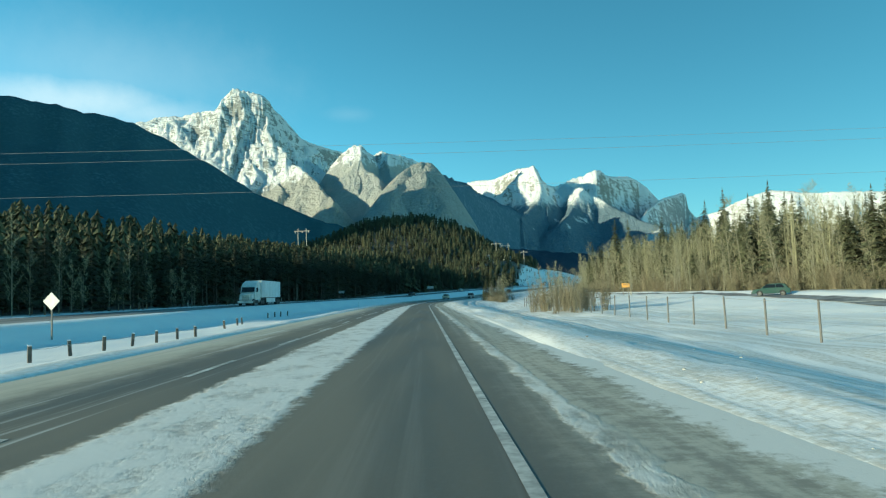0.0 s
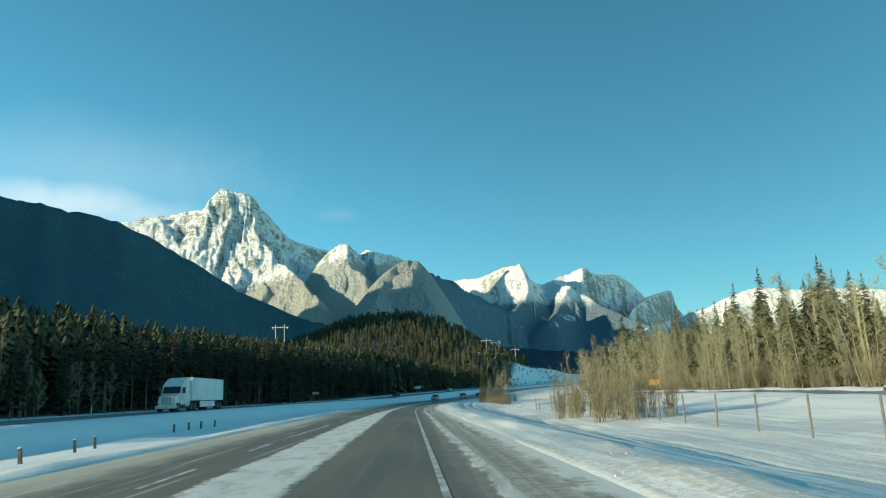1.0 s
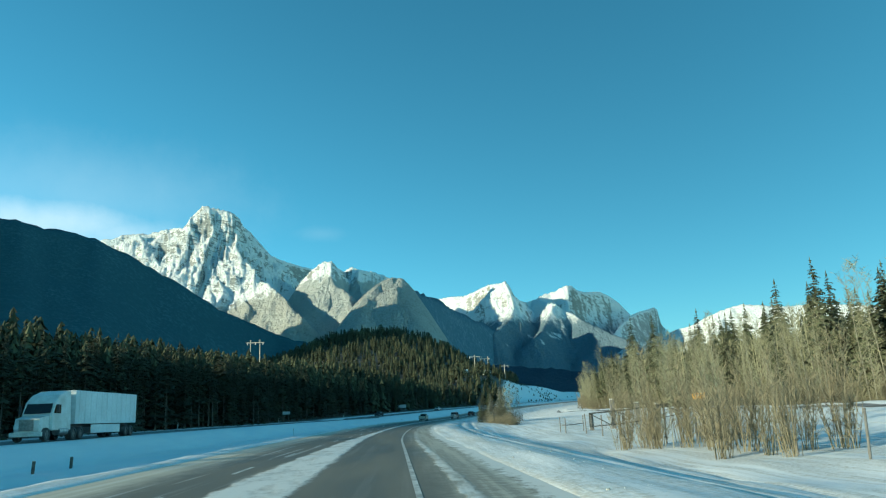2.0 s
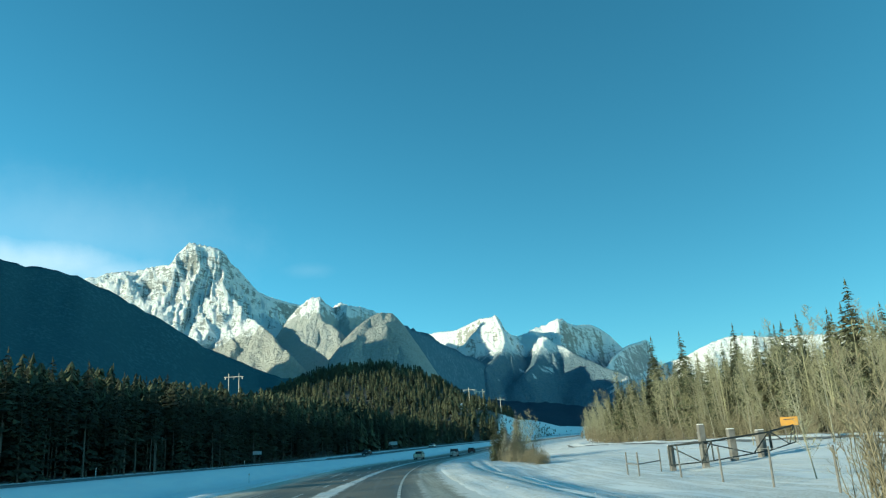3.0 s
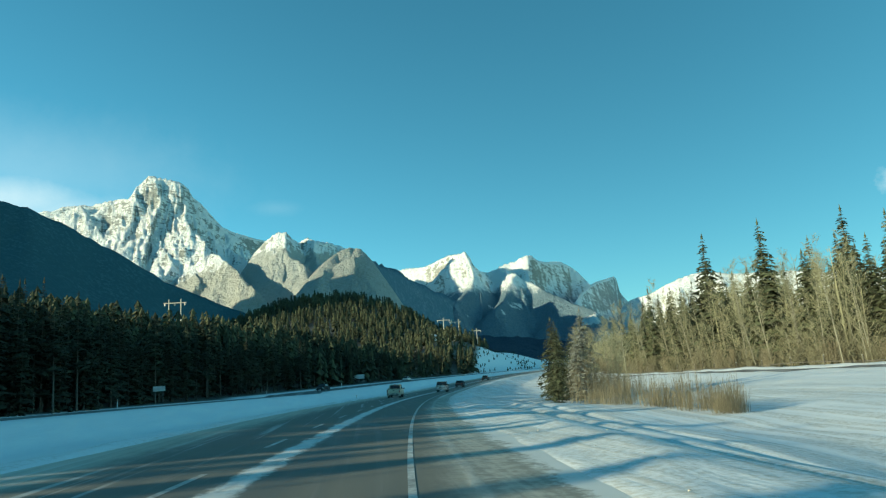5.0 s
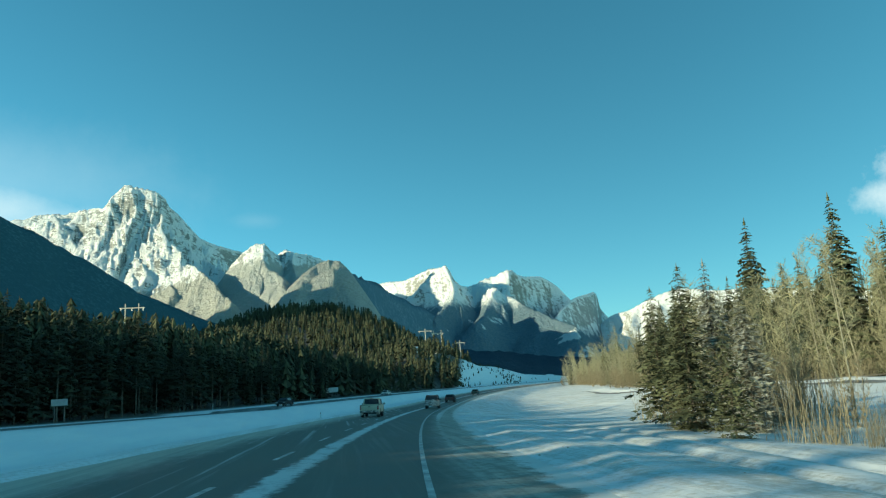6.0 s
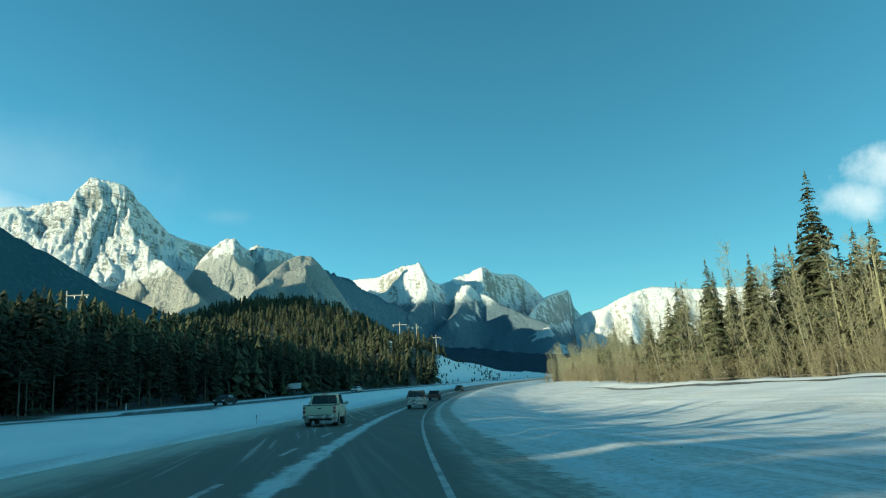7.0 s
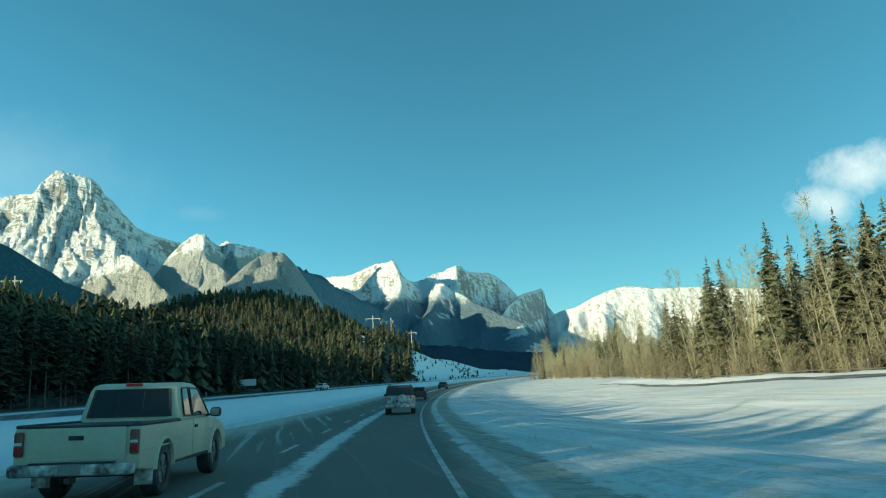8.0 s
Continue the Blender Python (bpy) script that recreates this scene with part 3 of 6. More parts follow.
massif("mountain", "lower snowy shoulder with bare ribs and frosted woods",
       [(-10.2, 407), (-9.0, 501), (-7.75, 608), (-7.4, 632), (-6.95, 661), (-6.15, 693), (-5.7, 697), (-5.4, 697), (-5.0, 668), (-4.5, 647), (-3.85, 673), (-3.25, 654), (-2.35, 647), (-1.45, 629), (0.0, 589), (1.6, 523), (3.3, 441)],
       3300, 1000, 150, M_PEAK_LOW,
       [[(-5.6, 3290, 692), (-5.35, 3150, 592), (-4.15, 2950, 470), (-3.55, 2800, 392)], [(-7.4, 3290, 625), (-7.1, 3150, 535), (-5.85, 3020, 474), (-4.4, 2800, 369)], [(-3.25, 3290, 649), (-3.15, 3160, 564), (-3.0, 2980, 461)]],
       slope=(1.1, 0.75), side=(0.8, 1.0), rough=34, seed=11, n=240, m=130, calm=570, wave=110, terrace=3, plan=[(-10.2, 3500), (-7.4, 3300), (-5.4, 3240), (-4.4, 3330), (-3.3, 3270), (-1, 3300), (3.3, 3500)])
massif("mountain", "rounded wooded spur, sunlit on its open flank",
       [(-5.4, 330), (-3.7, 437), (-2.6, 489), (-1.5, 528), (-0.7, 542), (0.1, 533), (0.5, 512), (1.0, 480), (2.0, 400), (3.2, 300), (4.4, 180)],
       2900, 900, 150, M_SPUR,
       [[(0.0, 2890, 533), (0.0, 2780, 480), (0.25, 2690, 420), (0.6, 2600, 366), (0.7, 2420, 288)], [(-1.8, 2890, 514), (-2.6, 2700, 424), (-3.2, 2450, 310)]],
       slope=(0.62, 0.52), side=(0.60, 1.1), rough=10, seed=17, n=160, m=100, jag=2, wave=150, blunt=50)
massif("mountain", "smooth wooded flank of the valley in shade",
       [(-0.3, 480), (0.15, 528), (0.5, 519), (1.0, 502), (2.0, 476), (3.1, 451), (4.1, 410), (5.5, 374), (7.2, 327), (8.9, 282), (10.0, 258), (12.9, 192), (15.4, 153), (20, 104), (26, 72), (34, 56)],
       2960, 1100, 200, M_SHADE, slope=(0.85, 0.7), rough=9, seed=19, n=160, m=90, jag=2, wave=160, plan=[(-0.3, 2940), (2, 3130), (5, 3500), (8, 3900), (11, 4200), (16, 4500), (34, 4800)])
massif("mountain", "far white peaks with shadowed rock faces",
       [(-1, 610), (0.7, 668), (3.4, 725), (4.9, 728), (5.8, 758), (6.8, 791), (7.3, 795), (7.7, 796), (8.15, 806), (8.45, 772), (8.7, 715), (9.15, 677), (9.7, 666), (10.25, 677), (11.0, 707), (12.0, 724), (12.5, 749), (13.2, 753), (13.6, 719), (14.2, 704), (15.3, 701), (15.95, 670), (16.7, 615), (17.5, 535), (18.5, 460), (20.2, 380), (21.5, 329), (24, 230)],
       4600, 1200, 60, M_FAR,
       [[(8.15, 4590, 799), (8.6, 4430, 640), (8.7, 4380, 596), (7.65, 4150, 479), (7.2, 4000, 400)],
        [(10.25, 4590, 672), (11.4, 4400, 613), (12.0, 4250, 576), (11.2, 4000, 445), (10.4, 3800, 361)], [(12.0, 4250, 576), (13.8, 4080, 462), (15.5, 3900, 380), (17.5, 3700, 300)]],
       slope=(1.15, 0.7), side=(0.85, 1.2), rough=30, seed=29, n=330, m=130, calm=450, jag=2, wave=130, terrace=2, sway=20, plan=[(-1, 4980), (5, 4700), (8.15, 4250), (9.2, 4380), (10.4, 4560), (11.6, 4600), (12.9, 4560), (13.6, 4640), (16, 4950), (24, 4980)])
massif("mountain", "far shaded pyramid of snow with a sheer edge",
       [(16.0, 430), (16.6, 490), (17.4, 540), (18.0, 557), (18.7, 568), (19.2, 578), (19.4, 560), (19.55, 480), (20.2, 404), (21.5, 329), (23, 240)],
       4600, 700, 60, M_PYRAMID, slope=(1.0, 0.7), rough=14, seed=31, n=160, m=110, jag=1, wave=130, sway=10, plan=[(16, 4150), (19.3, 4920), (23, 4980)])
massif("mountain", "far snow-covered ridge beyond the trees",
       [(17, 260), (19.1, 370), (20.2, 437), (21.6, 462), (22.6, 500), (23.6, 535), (24.6, 556), (25.3, 566), (26.2, 556), (27.1, 540), (28.1, 533), (29.6, 528), (31.4, 515), (34, 480), (38, 430), (44, 380)],
       4720, 1000, 120, M_RIDGE, [[(24.4, 4710, 553), (23.8, 4500, 400), (23.4, 4200, 240)], [(27.0, 4710, 535), (26.8, 4500, 390), (26.4, 4200, 230)], [(30.0, 4710, 510), (30.0, 4500, 370)], [(22.2, 4710, 480), (21.6, 4500, 350)]],
       slope=(0.95, 0.6), side=(0.8, 0.9), rough=42, seed=37, n=200, m=80, jag=3, wave=140)
# Crest left of bearing -36 is unseen, raised to keep the visible slope shaded.
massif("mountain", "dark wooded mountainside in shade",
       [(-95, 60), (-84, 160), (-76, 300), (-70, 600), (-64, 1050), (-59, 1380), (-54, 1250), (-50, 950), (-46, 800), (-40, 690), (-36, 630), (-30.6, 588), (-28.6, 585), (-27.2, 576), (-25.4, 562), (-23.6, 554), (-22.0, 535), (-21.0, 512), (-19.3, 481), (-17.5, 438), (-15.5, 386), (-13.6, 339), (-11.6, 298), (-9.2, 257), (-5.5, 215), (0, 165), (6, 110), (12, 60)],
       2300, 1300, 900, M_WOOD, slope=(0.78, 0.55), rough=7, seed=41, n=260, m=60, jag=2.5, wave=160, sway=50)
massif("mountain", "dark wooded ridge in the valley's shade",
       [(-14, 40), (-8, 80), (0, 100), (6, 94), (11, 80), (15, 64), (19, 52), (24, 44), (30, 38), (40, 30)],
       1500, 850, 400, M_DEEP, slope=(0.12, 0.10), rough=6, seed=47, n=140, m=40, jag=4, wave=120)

# ------------------------------------------------------------------ trees
BARK = mat("grey_brown_bark", (0.085, 0.07, 0.055), 0.9, vary=(0.15, 0.13, 0.10), scale=3, fine=30, bump=0.02, bump_scale=14)
PALE_BARK = mat("pale_aspen_bark", (0.33, 0.315, 0.235), 0.85, vary=(0.20, 0.185, 0.13), scale=1.6, fine=14, per_object=0.15)
TWIG = mat("bare_tan_twigs", (0.255, 0.245, 0.15), 0.9, per_island=0.3, per_object=0.15)
RED_TWIG = mat("brown_willow_twigs", (0.215, 0.185, 0.12), 0.9, per_island=0.35, per_object=0.12)
THICKET = mat("bare_olive_undergrowth", (0.185, 0.17, 0.105), 0.9, per_island=0.35)
# Light baked into needle colour: near black for shaded forest, paler for sunlit wood.
NEEDLE_SHADED = mat("shade_dark_spruce_needles", (0.015, 0.021, 0.011), 0.85, vary=(0.052, 0.055, 0.024), scale=0.6, fine=5, per_island=0.35, per_object=0.25)
NEEDLE_LIT = mat("sunlit_olive_spruce_needles", (0.068, 0.082, 0.040), 0.85, vary=(0.13, 0.135, 0.070), scale=0.6, fine=5, per_island=0.35, per_object=0.25)
FROST_NEEDLE = mat("snow_dusted_needles", (0.11, 0.12, 0.075), 0.8, vary=(0.36, 0.36, 0.33), scale=1.2, fine=7, per_island=0.4)
# Forest shade and sunlit patches are painted into this tone too.
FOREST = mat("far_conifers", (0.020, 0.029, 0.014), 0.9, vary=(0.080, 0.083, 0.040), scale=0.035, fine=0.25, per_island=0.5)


class Soup:
    """Loose triangles and tubes gathered into one mesh."""

    def __init__(self):
        self.v, self.f = [], []

    def tri(self, a, b, c):
        n = len(self.v)
        self.v += [a, b, c]
        self.f.append((n, n + 1, n + 2))

    def quad(self, a, b, c, d):
        n = len(self.v)
        self.v += [a, b, c, d]
        self.f.append((n, n + 1, n + 2, n + 3))

    def tube(self, pts, radii, sides=5):
        n = len(self.v)
        for i, (p, r) in enumerate(zip(pts, radii)):
            axis = (Vector(pts[min(i + 1, len(pts) - 1)]) - Vector(pts[max(i - 1, 0)])).normalized()
            a = axis.orthogonal().normalized()
            b = axis.cross(a)
            for k in range(sides):
                w = 2 * math.pi * k / sides
                self.v.append(tuple(Vector(p) + (a * math.cos(w) + b * math.sin(w)) * r))
        for i in range(len(pts) - 1):
            for k in range(sides):
                q = (k + 1) % sides
                self.f.append((n + i * sides + k, n + i * sides + q, n + (i + 1) * sides + q, n + (i + 1) * sides + k))

    def data(self, name, material, smooth=False):
        me = bpy.data.meshes.new(name)
        me.from_pydata(self.v, [], self.f)
        me.materials.append(material)
        if smooth:
            me.polygons.foreach_set("use_smooth", np.full(len(me.polygons), True))
        return me


def thing(name, parts, label, category, group="", m=None):
    """An Empty at a thing's base with a mesh for each part."""
    root = new(name)
    for pname, me, plabel in parts:
        ob = new(pname, me)
        ob.parent = root
        tagged(ob, plabel)
    if m is not None:
        root.matrix_basis = m
    return tagged(root, label, category, group)


def bough(s, rng, base, out, length, droop, width, leaf=1.0):
    """A drooping spray of needles: a spine with side sprigs that thin to the tip."""
    side = Vector((-out.y, out.x, 0))
    pts = []
    for i in range(4):
        t = i / 3
        pts.append(base + out * (length * t) + Vector((0, 0, -droop * length * t * t + 0.10 * length * t)))
    w = [width * 0.55, width, width * 0.75, 0.0]
    for i in range(3):
        for sg in (-1, 1):
            lift = rng.uniform(-0.12, 0.05) * length
            a, b = pts[i], pts[i + 1]
            tip = a.lerp(b, rng.uniform(0.6, 1.1)) + side * sg * w[i] * rng.uniform(0.7, 1.25) + Vector((0, 0, lift - 0.12 * width))
            s.tri(a, b, tip)
            if leaf > 0.5:
                tip2 = a.lerp(b, rng.uniform(0.1, 0.6)) + side * sg * w[i] * rng.uniform(0.5, 0.95) + Vector((0, 0, lift - 0.3 * width))
                s.tri(a + Vector((0, 0, 0.02)), a.lerp(b, 0.6), tip2)


def bough_fine(s, rng, base, out, length, droop, width):
    """A bough for trees seen close: a thin spine with many narrow sprigs."""
    side = Vector((-out.y, out.x, 0))
    at = lambda t: base + out * (length * t) + Vector((0, 0, -droop * length * t * t + 0.12 * length * t))
    n = 8
    for i in range(n):
        t = (i + rng.random()) / n
        p, q = at(t), at(min(1.0, t + 0.5 / n + 0.05))
        for sg in (-1, 1, rng.choice((-1, 1))):
            reach = width * (1.05 - 0.65 * t) * rng.uniform(0.6, 1.35)
            tip = p + side * sg * reach * rng.uniform(0.3, 1.0) + out * reach * rng.uniform(0.4, 0.9) + Vector((0, 0, rng.uniform(-0.45, 0.15) * reach))
            s.tri(p, q, tip)
    s.tri(at(0.85) - side * 0.03, at(0.85) + side * 0.03, at(1.06))


def conifer_meshes(seed, height, radius, whorls=17, per=8, bare=0.10, needles=None, ragged=0.25, power=0.8, slim=1.0, spray=bough):
    rng = random.Random(seed)
    trunk, crown = Soup(), Soup()
    lean = Vector((rng.uniform(-0.012, 0.012), rng.uniform(-0.012, 0.012), 1)) * height
    trunk.tube([lean * t for t in (0, 0.03, 0.4, 0.8, 1.0)], [0.010 * height * k for k in (1.3, 1.0, 0.6, 0.2, 0.02)], 6)
    for i in range(whorls):
        t = bare + (0.985 - bare) * (i / (whorls - 1)) ** 0.78
        reach = radius * max(0.07, (1 - t) ** power) * rng.uniform(0.8, 1.12)
        turn = rng.uniform(0, 6.28)
        for k in range(per if t < 0.8 else per - 2):
            if rng.random() < ragged * 0.5:
                continue
            a = turn + 2 * math.pi * (k + rng.uniform(-0.3, 0.3)) / per
            out = Vector((math.cos(a), math.sin(a), 0))
            length = reach * rng.uniform(1 - ragged, 1 + ragged * 0.5)
            base = lean * min(0.99, t + rng.uniform(-0.018, 0.018))
            spray(crown, rng, base, out, length, rng.uniform(0.25, 0.55), (length * rng.uniform(0.42, 0.62) + 0.06) * slim)
    tip = lean * 1.0
    for k in range(4):
        a = k * 1.57
        crown.tri(tip + Vector((0, 0, 0.022 * height)), tip + Vector((math.cos(a), math.sin(a), -4)) * (0.008 * height), tip + Vector((math.cos(a + 1.6), math.sin(a + 1.6), -4)) * (0.008 * height))
    return trunk.data("trunk", BARK), crown.data("crown", needles or NEEDLE_SHADED)


def aspen_meshes(seed, height, spread, limbs=20, twigs=9, material=None, bark=None, thick=0.0050):
    """A bare tree: a slim, slightly bent trunk, rising limbs and a haze of fine twigs."""
    rng = random.Random(seed)
    trunk, limb_s, crown = Soup(), Soup(), Soup()
    bend = Vector((rng.uniform(-0.06, 0.06), rng.uniform(-0.06, 0.06), 0)) * height
    at = lambda t: Vector((bend.x * t * t, bend.y * t * t, height * t))
    trunk.tube([at(t) for t in (0, 0.02, 0.25, 0.5, 0.75, 1.0)], [thick * height * k for k in (1.35, 1.0, 0.85, 0.6, 0.35, 0.08)], 6)
    for i in range(limbs):
        t = 0.10 + 0.88 * (i + rng.random()) / limbs
        a = rng.uniform(0, 6.28)
        out = Vector((math.cos(a), math.sin(a), rng.uniform(0.7, 1.7))).normalized()
        length = spread * (1.05 - t) ** 0.55 * rng.uniform(0.6, 1.15) + 0.04 * height
        p0 = at(t)
        p1 = p0 + out * length * 0.5
        p2 = p1 + (out + Vector((0, 0, 0.45))).normalized() * length * 0.5
        r = thick * height * 0.30 * (1.1 - t)
        limb_s.tube([p0, p1, p2], [r, r * 0.6, r * 0.2], 3)
        for k in range(twigs):
            u = 0.25 + 0.75 * (k + rng.random()) / twigs
            q = p0.lerp(p1, u * 2) if u < 0.5 else p1.lerp(p2, u * 2 - 1)
            b = rng.uniform(0, 6.28)
            go = (Vector((math.cos(b), math.sin(b), rng.uniform(0.2, 1.3)))).normalized() * rng.uniform(0.25, 0.6) * (0.5 + spread * 0.25)
            wide = go.cross(Vector((rng.uniform(-1, 1), rng.uniform(-1, 1), 0.3))).normalized() * rng.uniform(0.016, 0.03)
            crown.tri(q - wide, q + wide, q + go)
            for f in (0.35, 0.65):
                b2 = rng.uniform(0, 6.28)
                g2 = (go.normalized() + Vector((math.cos(b2), math.sin(b2), 0.3))) * rng.uniform(0.12, 0.32) * (0.5 + spread * 0.2)
                crown.tri(q + go * f - wide * 0.7, q + go * f + wide * 0.7, q + go * f + g2)
    return trunk.data("trunk", bark or PALE_BARK), limb_s.data("limb_work", bark or PALE_BARK), crown.data("crown", material or TWIG)


def shrub_meshes(seed, height, spread, stems=14, material=None):
    """Many thin stems that rise from one root and fan out in fine twigs."""
    rng = random.Random(seed)
    stem_s, crown = Soup(), Soup()
    for i in range(stems):
        a, lean = rng.uniform(0, 6.28), rng.uniform(0.05, 0.5)
        foot = Vector((math.cos(a), math.sin(a), 0)) * rng.uniform(0, spread * 0.35)
        top = foot + Vector((math.cos(a) * lean * spread, math.sin(a) * lean * spread, height * rng.uniform(0.6, 1.05)))
        mid = foot.lerp(top, 0.5) + Vector((rng.uniform(-0.1, 0.1), rng.uniform(-0.1, 0.1), 0)) * spread
        stem_s.tube([foot, mid, top], [0.028, 0.018, 0.006], 3)
        for k in range(26):
            u = rng.uniform(0.12, 1.0)
            q = foot.lerp(mid, u * 2) if u < 0.5 else mid.lerp(top, u * 2 - 1)
            b = rng.uniform(0, 6.28)
            go = Vector((math.cos(b) * 0.7, math.sin(b) * 0.7, rng.uniform(0.4, 1.4))).normalized() * rng.uniform(0.2, 0.75)
            wide = go.cross(Vector((rng.uniform(-1, 1), rng.uniform(-1, 1), 0.3))).normalized() * rng.uniform(0.011, 0.022)
            crown.tri(q - wide, q + wide, q + go)
            g2 = go.normalized() * 0.2 + Vector((rng.uniform(-0.25, 0.25), rng.uniform(-0.25, 0.25), 0.15))
            crown.tri(q + go * 0.5 - wide, q + go * 0.5 + wide, q + go * 0.5 + g2)
    return stem_s.data("stem_clump", material or RED_TWIG), crown.data("crown", material or RED_TWIG)


def brush_meshes(seed, height, spread, stems=44):
    """A low thicket: many hair-thin stems with short side twigs."""
    rng = random.Random(seed)
    stem_s, crown = Soup(), Soup()
    for i in range(stems):
        a, r = rng.uniform(0, 6.28), spread * rng.random() ** 0.6
        foot = Vector((math.cos(a) * r, math.sin(a) * r, -0.05))
        top = foot + Vector((rng.uniform(-0.3, 0.3), rng.uniform(-0.3, 0.3), height * rng.uniform(0.5, 1.1)))
        stem_s.tube([foot, top], [0.010, 0.003], 3)
        for k in range(7):
            q = foot.lerp(top, rng.uniform(0.15, 1.0))
            b = rng.uniform(0, 6.28)
            go = Vector((math.cos(b) * 0.7, math.sin(b) * 0.7, rng.uniform(0.3, 1.3))).normalized() * rng.uniform(0.12, 0.4)
            wide = Vector((-math.sin(b), math.cos(b), 0)) * rng.uniform(0.006, 0.011)
            crown.tri(q - wide, q + wide, q + go)
    return stem_s.data("stem_clump", RED_TWIG), crown.data("crown", RED_TWIG)


def plant(proto, x, y, scale=1.0, lean=0.0, sink=0.05):
    """Stand a copy on the snow; lean tips it out towards the open field."""
    turn = random.uniform(0, 360)
    m = Matrix.Translation((x, y, ground_at(x, y) - sink)) @ Matrix.Rotation(radians(-lean), 4, "Y") @ Matrix.Rotation(radians(turn), 4, "Z") @ Matrix.Diagonal((scale, scale, scale, 1))
    ob = copy_thing(proto, m)
    ob.matrix_basis = m
    return ob


random.seed(11)
L_GROUP, R_GROUP = "conifers of the roadside forest", "bare trees and spruces beside the highway"
spruces = []
for k, (h, r, w, bare, lab) in enumerate(((13.5, 2.5, 19, 0.12, "dense dark spruce at the forest's edge"), (16.0, 2.6, 22, 0.16, "tall dark spruce in the roadside forest"), (11.5, 2.3, 17, 0.08, "young dark spruce at the forest's edge"), (15.0, 2.9, 13, 0.46, "lanky pine with a bare trunk and a clumped crown"), (17.0, 3.0, 15, 0.40, "tall pine with a bare lower trunk, rising over the forest"))):
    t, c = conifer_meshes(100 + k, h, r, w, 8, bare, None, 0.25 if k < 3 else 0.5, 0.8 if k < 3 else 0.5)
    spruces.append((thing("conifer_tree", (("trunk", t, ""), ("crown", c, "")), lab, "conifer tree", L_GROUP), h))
olive = []
for k, (h, r, w) in enumerate(((20.0, 3.9, 27), (24.0, 4.4, 30), (16.0, 3.6, 23))):
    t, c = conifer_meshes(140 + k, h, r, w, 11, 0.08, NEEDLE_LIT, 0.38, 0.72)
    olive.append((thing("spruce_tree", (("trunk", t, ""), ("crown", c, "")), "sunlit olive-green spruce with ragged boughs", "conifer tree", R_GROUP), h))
aspens = []
for k, (h, sp, n) in enumerate(((14.0, 2.9, 26), (17.0, 3.2, 30), (11.5, 2.7, 24), (15.5, 2.3, 26), (9.0, 2.5, 22))):
    t, li, c = aspen_meshes(170 + k, h, sp, n + 4, 13)
    aspens.append((thing("aspen_tree", (("trunk", t, ""), ("limb_work", li, ""), ("crown", c, "")), "bare aspen with a pale trunk and tan twigs", "bare tree", R_GROUP), h))
shrubs = []
for k, (h, sp) in enumerate(((4.5, 2.0), (6.0, 2.2), (3.0, 1.8))):
    st, c = shrub_meshes(200 + k, h, sp, 15)
    shrubs.append((thing("willow_shrub", (("stem_clump", st, ""), ("crown", c, "")), "leafless brown willow shrub in the snow", "shrub", "bare shrubs beside the highway"), h))

brush = []
for k, (h, sp) in enumerate(((1.5, 0.9), (2.1, 1.1))):
    st, c = brush_meshes(230 + k, h, sp)
    brush.append((thing("low_brush", (("stem_clump", st, ""), ("crown", c, "")), "low brown thicket of bare twigs in the snow", "shrub", "bare shrubs beside the highway"), h))

# The forest along the opposite carriageway: its front rows tree by tree.
front = []
for y in np.concatenate([np.arange(64, 100, 3.8), np.arange(100, 345, 2.75), np.arange(345, 500, 4.4)]):
    for row in range(3 if 195 < y < 320 else 1 if y > 400 else 2):
        d = -43.5 - 6.5 * float(sstep(y, 225, 262)) - row * 4.2 + random.uniform(-1.6, 1.6)
        yy = y + random.uniform(-1, 1)
        front.append((float(edge_x(yy)) + d, yy))
first = {}


def place(kind, index, x, y, scale, lean=0.0):
    """The first of a kind is the one that was built; the rest are its copies."""
    proto = kind[index][0]
    if (id(kind), index) not in first:
        first[(id(kind), index)] = True
        proto.matrix_basis = Matrix.Translation((x, y, ground_at(x, y) - 0.05)) @ Matrix.Diagonal((scale, scale, scale, 1))
        return proto
    return plant(proto, x, y, scale, lean)


for x, y in front:
    k = random.choices(range(5), (3, 3, 2.2, 3, 2))[0]
    top = 9.0 + 4.6 * float(sstep(y, 112, 175)) + random.uniform(-2.6, 1.2)
    place(spruces, k, x, y, (top - (2.5 if k == 2 else 0.0)) / spruces[k][1])
# Clumps of taller trees that stand over the forest's edge: (along, height)
for y, top in ((77, 10.8), (87, 11.8), (94, 11.4), (108, 11), (136, 13), (152, 14.2), (168, 15), (177, 16), (183, 15.4), (195, 16.2), (203, 15.4), (214, 16.4), (222, 15.5), (231, 16.6), (239, 15.5), (247, 16.4), (255, 15.6), (264, 17), (273, 16), (281, 17), (299, 17)):
    for k in range(3):
        i = random.choice((1, 3, 4))
        x = float(edge_x(y)) - 47 - 5.5 * float(sstep(y, 225, 262)) - 2.4 * k + random.uniform(-1, 1)
        place(spruces, i, x, y + random.uniform(-2.2, 2.2), (top - random.uniform(0, 1.6)) / spruces[i][1])

# Pale bare trees that stand in front of the dark conifers.
for y in np.arange(67, 132, 4.3):
    yy = y + random.uniform(-1.6, 1.6)
    place(aspens, random.choice((2, 3, 4)), float(edge_x(yy)) - 42.6 + random.uniform(-1.2, 0.6), yy, random.uniform(0.55, 0.75))

# The right-hand wood: aspens in front, spruces among and behind them.
def wood_edge(y):
    return float(np.interp(y, (96, 165, 300, 363, 450, 530, 640), (70, 62, 63, 75, 97, 113, 150)))


